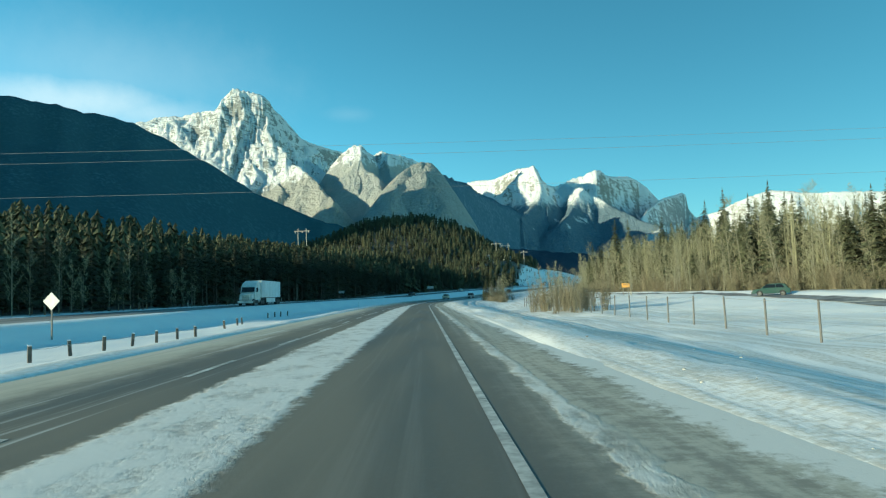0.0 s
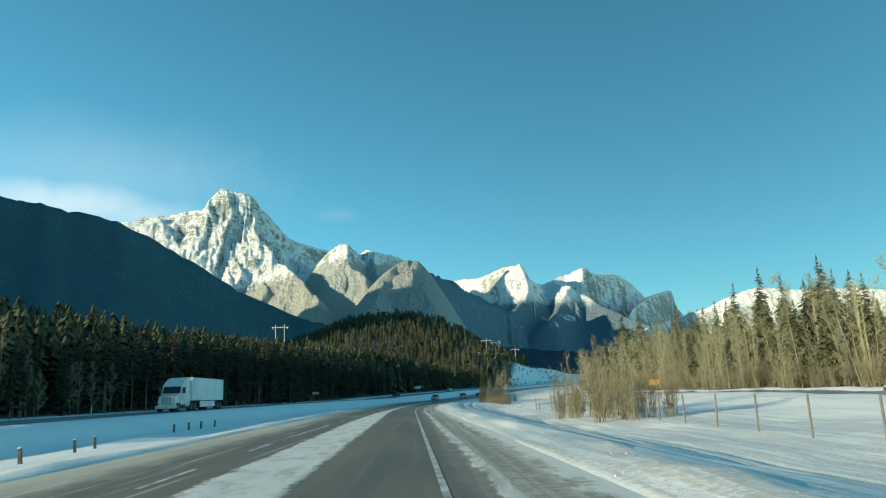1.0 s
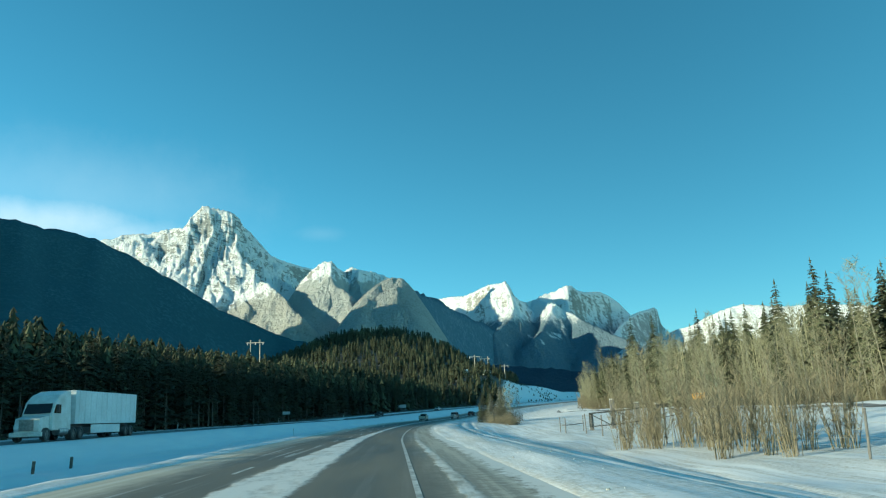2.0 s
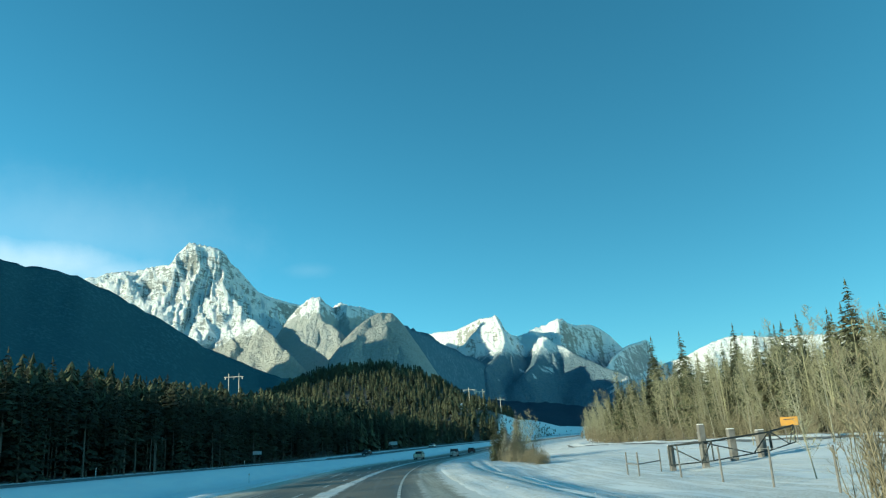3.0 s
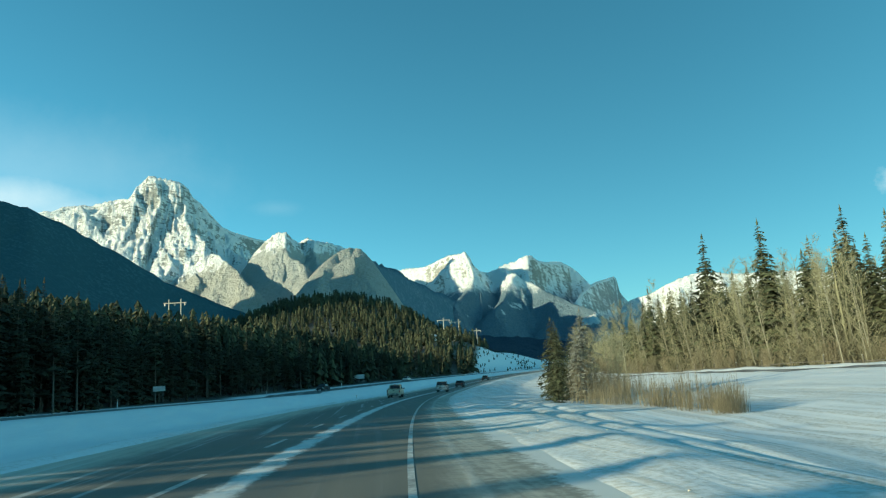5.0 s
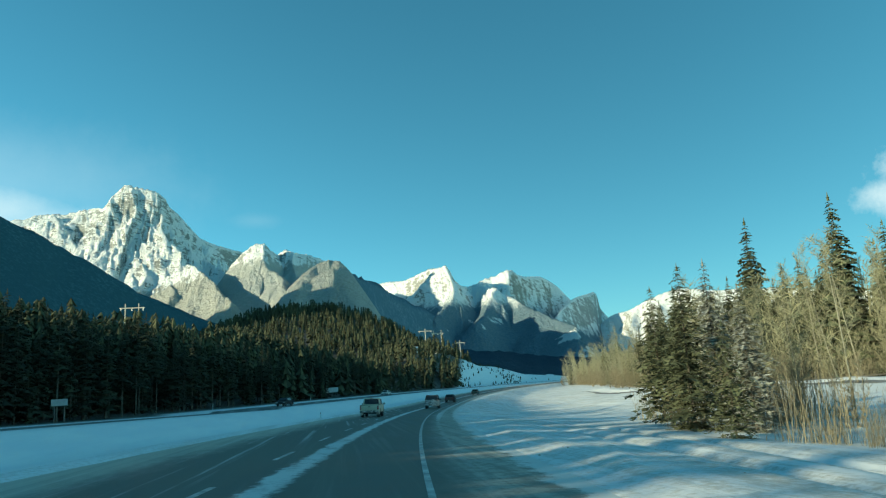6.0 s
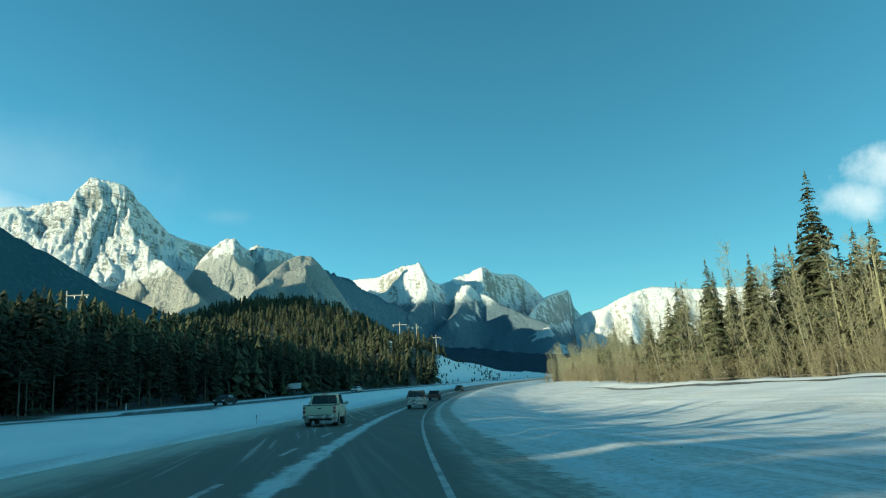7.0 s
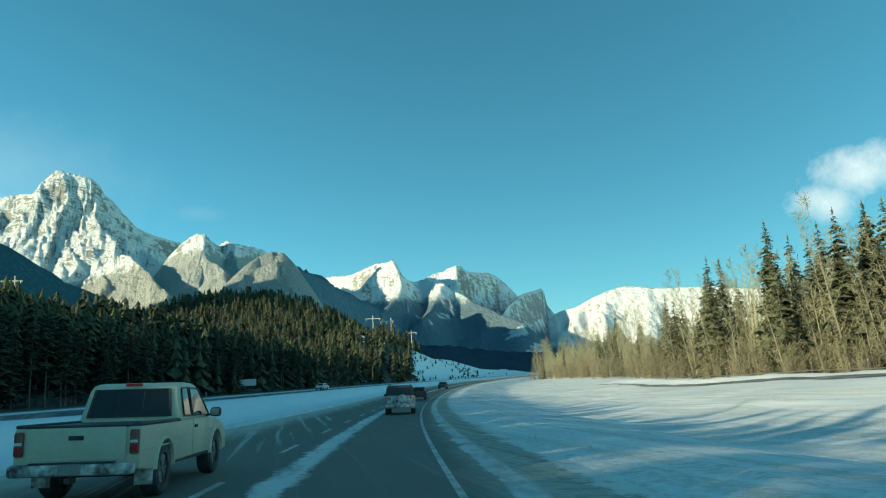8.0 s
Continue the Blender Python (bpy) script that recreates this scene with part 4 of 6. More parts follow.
for y in np.arange(96, 540, 3.1):
    for row in range(3):
        yy = y + random.uniform(-1.3, 1.3)
        x = wood_edge(yy) + 1.0 + row * 4.0 + random.uniform(-1.8, 1.8)
        if y > 360 and row == 2:
            continue
        pick = random.random()
        if pick < 0.82 - 0.10 * row:
            place(aspens, random.choices(range(5), (3, 3, 3, 3, 2))[0], x, yy, random.uniform(0.85, 1.15) * (1.02 if y < 330 else 0.82), random.uniform(1, 13) - 3 * row)
        elif pick < 0.88 and y < 420:
            place(olive, random.randrange(3), x + 3, yy, random.uniform(0.6, 0.85))
        else:
            place(shrubs, random.randrange(3), x - 2, yy, random.uniform(0.7, 1.1))

for i in range(125):
    y = random.uniform(98, 330)
    place(shrubs, random.choice((0, 0, 1, 2)), wood_edge(y) + random.uniform(-2.5, 9), y, random.uniform(0.6, 1.05))

for i in range(60):
    y = random.uniform(325, 480)
    place(shrubs, random.choice((0, 0, 1)), wood_edge(y) + random.uniform(-3.5, 5), y, random.uniform(0.7, 1.2))

# Tall spruces that stand out over the wood: (x, y, height)
for x, y, top in ((72, 178, 26), (73.4, 195, 25), (70, 279, 28.5), (69, 254.8, 26), (66.2, 288, 19), (76, 205, 22), (80, 222, 24), (78, 236, 23), (72, 218, 21), (75, 160, 25), (84, 172, 24), (70, 150, 22), (82, 262, 24), (74, 300, 20), (68, 318, 16), (72, 335, 14), (78, 246, 26), (76, 187, 23), (88, 200, 27)):
    k = 1 if top > 22 else 0 if top > 17 else 2
    place(olive, k, x, y, (top - 0.8) / olive[k][1])

for i in range(30):
    y = random.uniform(100, 215)
    place(olive, 2, wood_edge(y) + random.uniform(4, 18), y, random.uniform(11, 18) / olive[2][1])
for i in range(74):
    y = random.uniform(100, 330)
    k = random.randrange(3)
    place(olive, k, wood_edge(y) + random.uniform(9, 26), y, random.uniform(15, 22.5) / olive[k][1])
for i in range(34):
    y = random.uniform(330, 560)
    place(spruces, random.choice((0, 2, 2, 3)), wood_edge(y) + random.uniform(1, 22), y, random.uniform(0.45, 0.9))

# Scrub beside the verge and the small grove further on.
for i in range(24):
    x, y = random.uniform(13.6, 22.5), random.uniform(89, 108)
    place(shrubs, random.choice((0, 0, 1, 2)), x, y, random.uniform(0.75, 1.15))
for i in range(8):
    place(aspens, random.choice((2, 4)), random.uniform(16, 23), random.uniform(96, 122), random.uniform(0.45, 0.7), random.uniform(0, 8))
for i in range(8):
    place(shrubs, random.choice((0, 2, 2)), random.uniform(15.2, 19.5), random.uniform(187, 197), random.uniform(0.5, 0.8))
for i in range(34):
    y = random.uniform(168, 184)
    place(brush, random.randrange(2), 13.4 + (187 - y) * 0.135 + random.uniform(-0.8, 1.0), y, random.uniform(0.6, 1.0))
for i in range(14):
    place(brush, 1, random.uniform(14.5, 21), random.uniform(184, 204), random.uniform(0.7, 1.1))
for i in range(6):
    place(aspens, random.choice((2, 4)), random.uniform(15.6, 19.5), random.uniform(188, 199), random.uniform(0.4, 0.6))
for i in range(5):
    place(aspens, 4, random.uniform(16.5, 21), random.uniform(188, 202), random.uniform(0.55, 0.85))
for i in range(10):
    place(aspens, random.randrange(5), random.uniform(34, 58), random.uniform(140, 172), random.uniform(0.7, 1.0))
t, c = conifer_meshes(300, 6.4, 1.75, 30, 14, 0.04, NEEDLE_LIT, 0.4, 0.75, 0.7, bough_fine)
small = [(thing("young_spruce", (("trunk", t, ""), ("crown", c, "")), "young bushy spruce growing beside the snowy verge", "conifer tree", "young spruces of the roadside grove"), 6.4)]
t, c = conifer_meshes(301, 7.2, 1.9, 30, 14, 0.04, FROST_NEEDLE, 0.5, 0.8, 0.7, bough_fine)
small.append((thing("young_spruce", (("trunk", t, ""), ("crown", c, "")), "young spruce with snow-dusted boughs in the roadside grove", "conifer tree", "young spruces of the roadside grove"), 7.2))
for k, x, y, s in ((0, 13.6, 190.6, 0.95), (1, 14.8, 188.6, 0.7), (0, 15.0, 194.0, 0.85), (0, 16.0, 198.5, 1.0), (1, 17.6, 196.0, 1.0), (0, 18.8, 204.0, 0.9), (0, 12.6, 186.0, 0.55)):
    place(small, k, x, y, s)

# The rest of the forest: too many to count.
def far_forest(name, label, spots, seed, tall=(9, 15), whorls=6, per=6, stout=1.0):
    rng = random.Random(seed)
    s = Soup()
    for x, y in spots:
        z, h = ground_at(x, y), rng.uniform(*tall) * rng.uniform(0.8, 1.12) * (0.72 + 0.28 * float(sstep(y, 70, 150)))
        r = h * rng.uniform(0.12, 0.19) * stout
        base = Vector((x, y, z))
        for i in range(whorls):
            t0 = 0.06 + 0.84 * i / whorls
            reach = r * (1.02 - t0) ** 0.8 * rng.uniform(0.8, 1.15)
            turn = rng.uniform(0, 6.28)
            peak = base + Vector((0, 0, h * min(1.0, t0 + 0.95 / whorls)))
            for k in range(per):
                a = turn + 6.283 * (k + rng.uniform(-0.3, 0.3)) / per
                c, sn, q = math.cos(a), math.sin(a), reach * rng.uniform(0.7, 1.3)
                side, zt = 0.40 * q + 0.12, h * (t0 + rng.uniform(-0.04, 0.03))
                mid = base + Vector((c * q * 0.55, sn * q * 0.55, zt + 0.25 * q))
                tip = base + Vector((c * q, sn * q, zt - 0.1 * q))
                wide = Vector((-sn, c, -0.25)) * side
                s.tri(peak, mid + wide, tip)
                s.tri(peak, tip, mid - wide + Vector((0, 0, -0.3 * side)))
    return tagged(new(name, s.data(name, FOREST)), label, "forest", kind="stuff")


rng = random.Random(5)
spots = []
for i in range(2150):
    y = rng.uniform(62, 470)
    spots.append((float(edge_x(y)) - 54.5 - 7 * float(sstep(y, 225, 262)) - rng.random() ** 1.6 * 58, y))
far_forest("forest", "dense dark conifer forest behind the roadside trees", spots, 6, (11, 16), 11, 5, 1.25)
spots = []
for i in range(1450):
    y = rng.uniform(50, 430)
    spots.append((float(edge_x(y)) - 108 - rng.random() * 90, y))
far_forest("deep_forest", "dark conifer forest deep behind the highway's edge", spots, 7, (11, 16), 5, 4, 1.4)
spots = []
while len(spots) < 6000:
    y, x = rng.uniform(345, 985), rng.uniform(-260, 125)
    d = x - float(edge_x(y))
    if 38 < x < 98 and 575 < y < 700 and rng.random() < 0.45:
        continue
    if d < -46 and d < -41 - (y - 520) * 0.31:
        spots.append((x, y))
far_forest("hill_forest", "conifers that cover the low hill ahead", spots, 8, (7, 15), 6, 4, 1.45)


def far_wood(name, label, spots, seed):
    """Bare trees behind the front rows, thinned to trunks and sprays of twigs."""
    rng = random.Random(seed)
    s = Soup()
    for x, y, h in spots:
        base = Vector((x, y, ground_at(x, y)))
        top = base + Vector((rng.uniform(-0.05, 0.05) * h, rng.uniform(-0.05, 0.05) * h, h))
        s.tube([base, base.lerp(top, 0.5), top], [0.011 * h, 0.008 * h, 0.002 * h], 3)
        for k in range(130):
            t = rng.uniform(0.15, 1.0)
            a = rng.uniform(0, 6.28)
            q = base.lerp(top, t) + Vector((math.cos(a), math.sin(a), 0)) * rng.uniform(0, 0.13) * h * (1.15 - t) ** 0.5
            go = Vector((math.cos(a) * 0.5, math.sin(a) * 0.5, rng.uniform(0.4, 1.2))).normalized() * rng.uniform(0.5, 1.3)
            wide = go.cross(Vector((rng.uniform(-1, 1), rng.uniform(-1, 1), 0.3))).normalized() * rng.uniform(0.032, 0.065)
            s.tri(q - wide, q + wide, q + go)
    return tagged(new(name, s.data(name, TWIG)), label, "forest", kind="stuff")


spots = []
for i in range(1650):
    y = rng.uniform(90, 620)
    spots.append((wood_edge(y) + 7 + rng.random() ** 1.3 * 34, y, (rng.uniform(10, 18) if y < 320 else rng.uniform(4.5, 8) + 6 * rng.random() ** 2)))
far_wood("bare_wood", "dense bare tan wood behind the front aspens", spots, 9)

def thicket(name, label, spots, seed):
    """Low bare bushes that grow into one another: fans of thin stems with side twigs."""
    rng = random.Random(seed)
    s = Soup()
    for x, y, h in spots:
        base = Vector((x, y, ground_at(x, y) - 0.05))
        for k in range(13):
            a, out = rng.uniform(0, 6.28), rng.random() ** 0.7 * 0.42 * h
            foot = base + Vector((math.cos(a), math.sin(a), 0)) * rng.uniform(0, 0.8)
            tip = foot + Vector((math.cos(a) * out, math.sin(a) * out, h * rng.uniform(0.55, 1.05)))
            wide = Vector((-math.sin(a), math.cos(a), 0)) * rng.uniform(0.02, 0.035)
            s.tri(foot - wide, foot + wide, tip)
            for j in range(9):
                q = foot.lerp(tip, rng.uniform(0.12, 1.0))
                b = rng.uniform(0, 6.28)
                go = Vector((math.cos(b) * 0.7, math.sin(b) * 0.7, rng.uniform(0.2, 1.3))).normalized() * rng.uniform(0.35, 1.0)
                w2 = go.cross(Vector((rng.uniform(-1, 1), rng.uniform(-1, 1), 0.3))).normalized() * rng.uniform(0.018, 0.04)
                s.tri(q - w2, q + w2, q + go)
    return tagged(new(name, s.data(name, THICKET)), label, "shrubs", kind="stuff")


spots = []
for i in range(780):
    y = rng.uniform(94, 345) if rng.random() < 0.85 else rng.uniform(345, 470)
    spots.append((wood_edge(y) + rng.uniform(-1.5, 9), y, rng.uniform(2.2, 4.2) + 3.5 * rng.random() ** 3))
thicket("thicket", "bare brown-olive undergrowth along the foot of the wood", spots, 14)

spots = []
while len(spots) < 210:
    y, d = rng.uniform(535, 760), rng.uniform(-110, -44)
    if d > -44 - (y - 520) * 0.31 and rng.random() < 0.02 + 1.6 * max(0.0, float(vnoise(y * 0.03, d * 0.09, 3)) - 0.45) + 0.6 * float(sstep(-d - 44 - max(0.0, (y - 520) * 0.31), -16, -2)):
        spots.append((float(edge_x(y)) + d, y))
far_forest("slope_scrub", "dark scrub poking through the open snow slope", spots, 12, (0.5, 2.6), 4, 7, 2.0)

# ------------------------------------------------------------------ small building blocks
def box_bm(cx, cy, cz, sx, sy, sz, bevel=0.0, bm=None, turn=None):
    """A block, bevelled where a width is given, centred where told."""
    out = bm or bmesh.new()
    made = bmesh.ops.create_cube(out, size=1)["verts"]
    for v in made:
        v.co = Vector((v.co.x * sx, v.co.y * sy, v.co.z * sz))
    if bevel:
        edges = list({e for v in made for e in v.link_edges})
        res = bmesh.ops.bevel(out, geom=edges, offset=bevel, segments=2, affect="EDGES", profile=0.5)
        made = [v for v in out.verts if v in set(res["verts"]) or v in made]
        made = list({v for v in made if v.is_valid})
    m = Matrix.Translation((cx, cy, cz)) @ (turn or Matrix.Identity(4))
    for v in made:
        v.co = m @ v.co
    return out


def rod_bm(a, b, r, sides=8, r2=None, bm=None):
    """A round bar from a to b."""
    out = bm or bmesh.new()
    a, b = Vector(a), Vector(b)
    axis = b - a
    q = axis.to_track_quat("Z", "Y").to_matrix().to_4x4()
    m = Matrix.Translation((a + b) / 2) @ q
    bmesh.ops.create_cone(out, cap_ends=True, segments=sides, radius1=r, radius2=r if r2 is None else r2, depth=axis.length, matrix=m)
    return out


def beam_bm(a, b, w, h, bevel=0.01):
    """A squared bar from a to b."""
    a, b = Vector(a), Vector(b)
    axis = b - a
    q = axis.to_track_quat("Z", "Y").to_matrix().to_4x4()
    bm = box_bm(0, 0, 0, w, h, axis.length, bevel)
    bmesh.ops.transform(bm, matrix=Matrix.Translation((a + b) / 2) @ q, verts=bm.verts)
    return bm


def prism_bm(profile, width, belt=None, tuck=0.0, bevel=0.04, shift=0.0):
    """A side outline (y, z) given a width; above the belt it tapers inwards by tuck."""
    bm = bmesh.new()
    ring = [bm.verts.new((-width / 2, y, z)) for y, z in profile]
    face = bm.faces.new(ring)
    ext = bmesh.ops.extrude_face_region(bm, geom=[face])
    for v in ext["geom"]:
        if isinstance(v, bmesh.types.BMVert):
            v.co.x += width
    bmesh.ops.recalc_face_normals(bm, faces=bm.faces)
    if belt is not None:
        top = max(z for _, z in profile)
        for v in bm.verts:
            if v.co.z > belt:
                v.co.x *= 1 - tuck * (v.co.z - belt) / (top - belt)
    if bevel:
        bmesh.ops.bevel(bm, geom=list(bm.edges), offset=bevel, segments=2, affect="EDGES", profile=0.6)
    for v in bm.verts:
        v.co.x += shift
    return bm


def pane_bm(corners, thick):
    """A flat pane through corners (in order), given a thickness along its normal."""
    bm = bmesh.new()
    vs = [bm.verts.new(c) for c in corners]
    f = bm.faces.new(vs)
    bm.normal_update()
    n = f.normal.copy()
    ext = bmesh.ops.extrude_face_region(bm, geom=[f])
    for v in ext["geom"]:
        if isinstance(v, bmesh.types.BMVert):
            v.co += n * thick
    bmesh.ops.recalc_face_normals(bm, faces=bm.faces)
    return bm


RUBBER = mat("worn_black_rubber", (0.022, 0.022, 0.024), 0.85, vary=(0.10, 0.10, 0.10), scale=3, fine=30)
STEEL_RIM = mat("grimy_alloy", (0.30, 0.30, 0.29), 0.45, 0.7, vary=(0.12, 0.11, 0.10), scale=8, fine=40)
CAR_GLASS = mat("dark_tinted_car_glass", (0.012, 0.016, 0.018), 0.06, spec=0.6)
BLACK_TRIM = mat("black_plastic_trim", (0.025, 0.025, 0.027), 0.6, vary=(0.06, 0.06, 0.06), scale=6, fine=50)
CHROME = mat("dull_chrome", (0.55, 0.55, 0.54), 0.3, 0.9, vary=(0.32, 0.31, 0.29), scale=5, fine=40)
DEEP_RED = mat("salt_dulled_red_lens", (0.20, 0.035, 0.03), 0.4, vary=(0.26, 0.09, 0.07), scale=6, fine=30)
RED_LENS = mat("red_lamp_lens", (0.42, 0.02, 0.02), 0.25)
DULL_LENS = mat("snow_dulled_lamp_lens", (0.30, 0.10, 0.08), 0.5, vary=(0.45, 0.40, 0.37), scale=6, fine=30)
CLEAR_LENS = mat("clear_lamp_lens", (0.62, 0.62, 0.60), 0.2)
AMBER_LENS = mat("amber_lamp_lens", (0.55, 0.20, 0.03), 0.3)
TAN_PAINT = mat("road_salted_beige_paint", (0.62, 0.58, 0.42), 0.42, vary=(0.50, 0.48, 0.37), scale=0.9, fine=12, spec=0.5)
WHITE_PAINT = mat("dirty_white_paint", (0.72, 0.72, 0.70), 0.4, vary=(0.52, 0.50, 0.46), scale=1.0, fine=10)
GREEN_PAINT = mat("dark_green_car_paint", (0.018, 0.075, 0.065), 0.55, vary=(0.05, 0.09, 0.08), scale=1.0, fine=10, spec=0.25)
DARK_PAINT = mat("dark_grey_car_paint", (0.030, 0.032, 0.036), 0.75, vary=(0.07, 0.07, 0.07), scale=1.0, fine=10, spec=0.15)
SALTED = mat("salt_caked_dark_paint", (0.10, 0.10, 0.10), 0.6, vary=(0.58, 0.57, 0.54), scale=1.6, fine=9)
CAKED = mat("caked_road_snow", (0.74, 0.73, 0.70), 0.8, vary=(0.07, 0.065, 0.06), scale=4.5, fine=14, bump=0.03, bump_scale=6)
GRIMY_PLATE = mat("grimy_plate", (0.30, 0.29, 0.27), 0.6, vary=(0.22, 0.21, 0.19), scale=9, fine=40)


def wheel(parent, x, y, r, w, side):
    """A wheel as tyre with rim and hub, its face to the given side."""
    bm = bmesh.new()
    prof = [(0.62 * r, 0.5 * w), (0.93 * r, 0.5 * w), (r, 0.36 * w), (r, -0.36 * w), (0.93 * r, -0.5 * w), (0.62 * r, -0.5 * w)]
    n = 22
    ring = [[bm.verts.new((p[1], p[0] * math.cos(6.28319 * k / n), p[0] * math.sin(6.28319 * k / n))) for p in prof] for k in range(n)]
    for k in range(n):
        a, b = ring[k], ring[(k + 1) % n]
        for i in range(len(prof)):
            j = (i + 1) % len(prof)
            bm.faces.new((a[i], a[j], b[j], b[i]))
    bmesh.ops.recalc_face_normals(bm, faces=bm.faces)
    tyre = part("wheel", bm, RUBBER, parent)
    tyre.location = (x, y, r)
    rim = bmesh.new()
    rot = Matrix.Rotation(radians(90), 4, "Y")
    bmesh.ops.create_cone(rim, cap_ends=True, segments=20, radius1=0.63 * r, radius2=0.60 * r, depth=0.5 * w, matrix=Matrix.Translation((side * 0.12 * w, 0, 0)) @ rot)
    bmesh.ops.create_cone(rim, cap_ends=True, segments=12, radius1=0.16 * r, radius2=0.13 * r, depth=0.12 * w, matrix=Matrix.Translation((side * 0.40 * w, 0, 0)) @ rot)
    for k in range(6):
        a = 6.28319 * k / 6
        rod_bm((side * 0.38 * w, 0, 0), (side * 0.38 * w, 0.56 * r * math.cos(a), 0.56 * r * math.sin(a)), 0.05 * r, 5, bm=rim)
    part("rim", rim, STEEL_RIM, tyre, "grimy alloy rim")
    return tyre


def on_road(root, x, y, heading):
    """Sets a vehicle on the banked carriageway."""
    d = x - float(edge_x(y))
    z = float(road_z(y) + bank_z(y, d)) + 0.008
    tilt = math.atan2(float(bank_z(y, d - 0.8) - bank_z(y, d + 0.8)), 1.6)
    root.matrix_basis = Matrix.Translation((x, y, z)) @ Matrix.Rotation(radians(-heading), 4, "Z") @ Matrix.Rotation(tilt, 4, "Y")
    return root


def stand(root, x, y, heading, z=None):
    """Sets a thing on the ground, facing the heading (degrees right of ahead)."""
    z = max(ground_at(x, y), -9) if z is None else z
    root.matrix_basis = Matrix.Translation((x, y, z)) @ Matrix.Rotation(radians(-heading), 4, "Z")
    return root


def arch_profile(base, arches, top_pts):
    """A car's side outline, clockwise, with round wheel arches in its lower edge. arches: (y, radius), front to back."""
    pts = []
    for yc, r in arches:
        for k in range(7):
            a = math.pi * k / 6
            pts.append((yc + r * math.cos(a), base + r * math.sin(a) * 0.98))
    return top_pts + pts


# ------------------------------------------------------------------ vehicles
def frame_bm(corners, wide, thick):
    """A flat window surround: a ring of four mitred bars about the given corners."""
    bm = bmesh.new()
    c = [Vector(p) for p in corners]
    mid = sum(c, Vector()) / 4
    n = (c[1] - c[0]).cross(c[3] - c[0]).normalized()
    out = [p + (p - mid).normalized() * wide * 1.3 for p in c]
    ring = [[bm.verts.new(p + n * k) for p in loop] for loop, k in ((c, 0), (out, 0), (out, thick), (c, thick))]
    for k in range(4):
        j = (k + 1) % 4
        for a, b in zip(ring, ring[1:] + ring[:1]):
            bm.faces.new((a[k], a[j], b[j], b[k]))
    bmesh.ops.recalc_face_normals(bm, faces=bm.faces)
    return bm


def flare_bm(x, y, r, side):
    """A wheel-arch lip: half a ring that stands a little proud of the flank."""
    bm = bmesh.new()
    rings = []
    for k in range(13):
        a = math.pi * k / 12
        rings.append([bm.verts.new((x + side * o, y + q * math.cos(a), 0.40 + q * math.sin(a))) for o, q in ((-0.02, r + 0.055), (0.03, r + 0.03), (0.035, r - 0.005), (-0.02, r - 0.015))])
    for a, b in zip(rings[:-1], rings[1:]):
        for k in range(4):
            j = (k + 1) % 4
            bm.faces.new((a[k], a[j], b[j], b[k]))
    bmesh.ops.recalc_face_normals(bm, faces=bm.faces)
    return bm


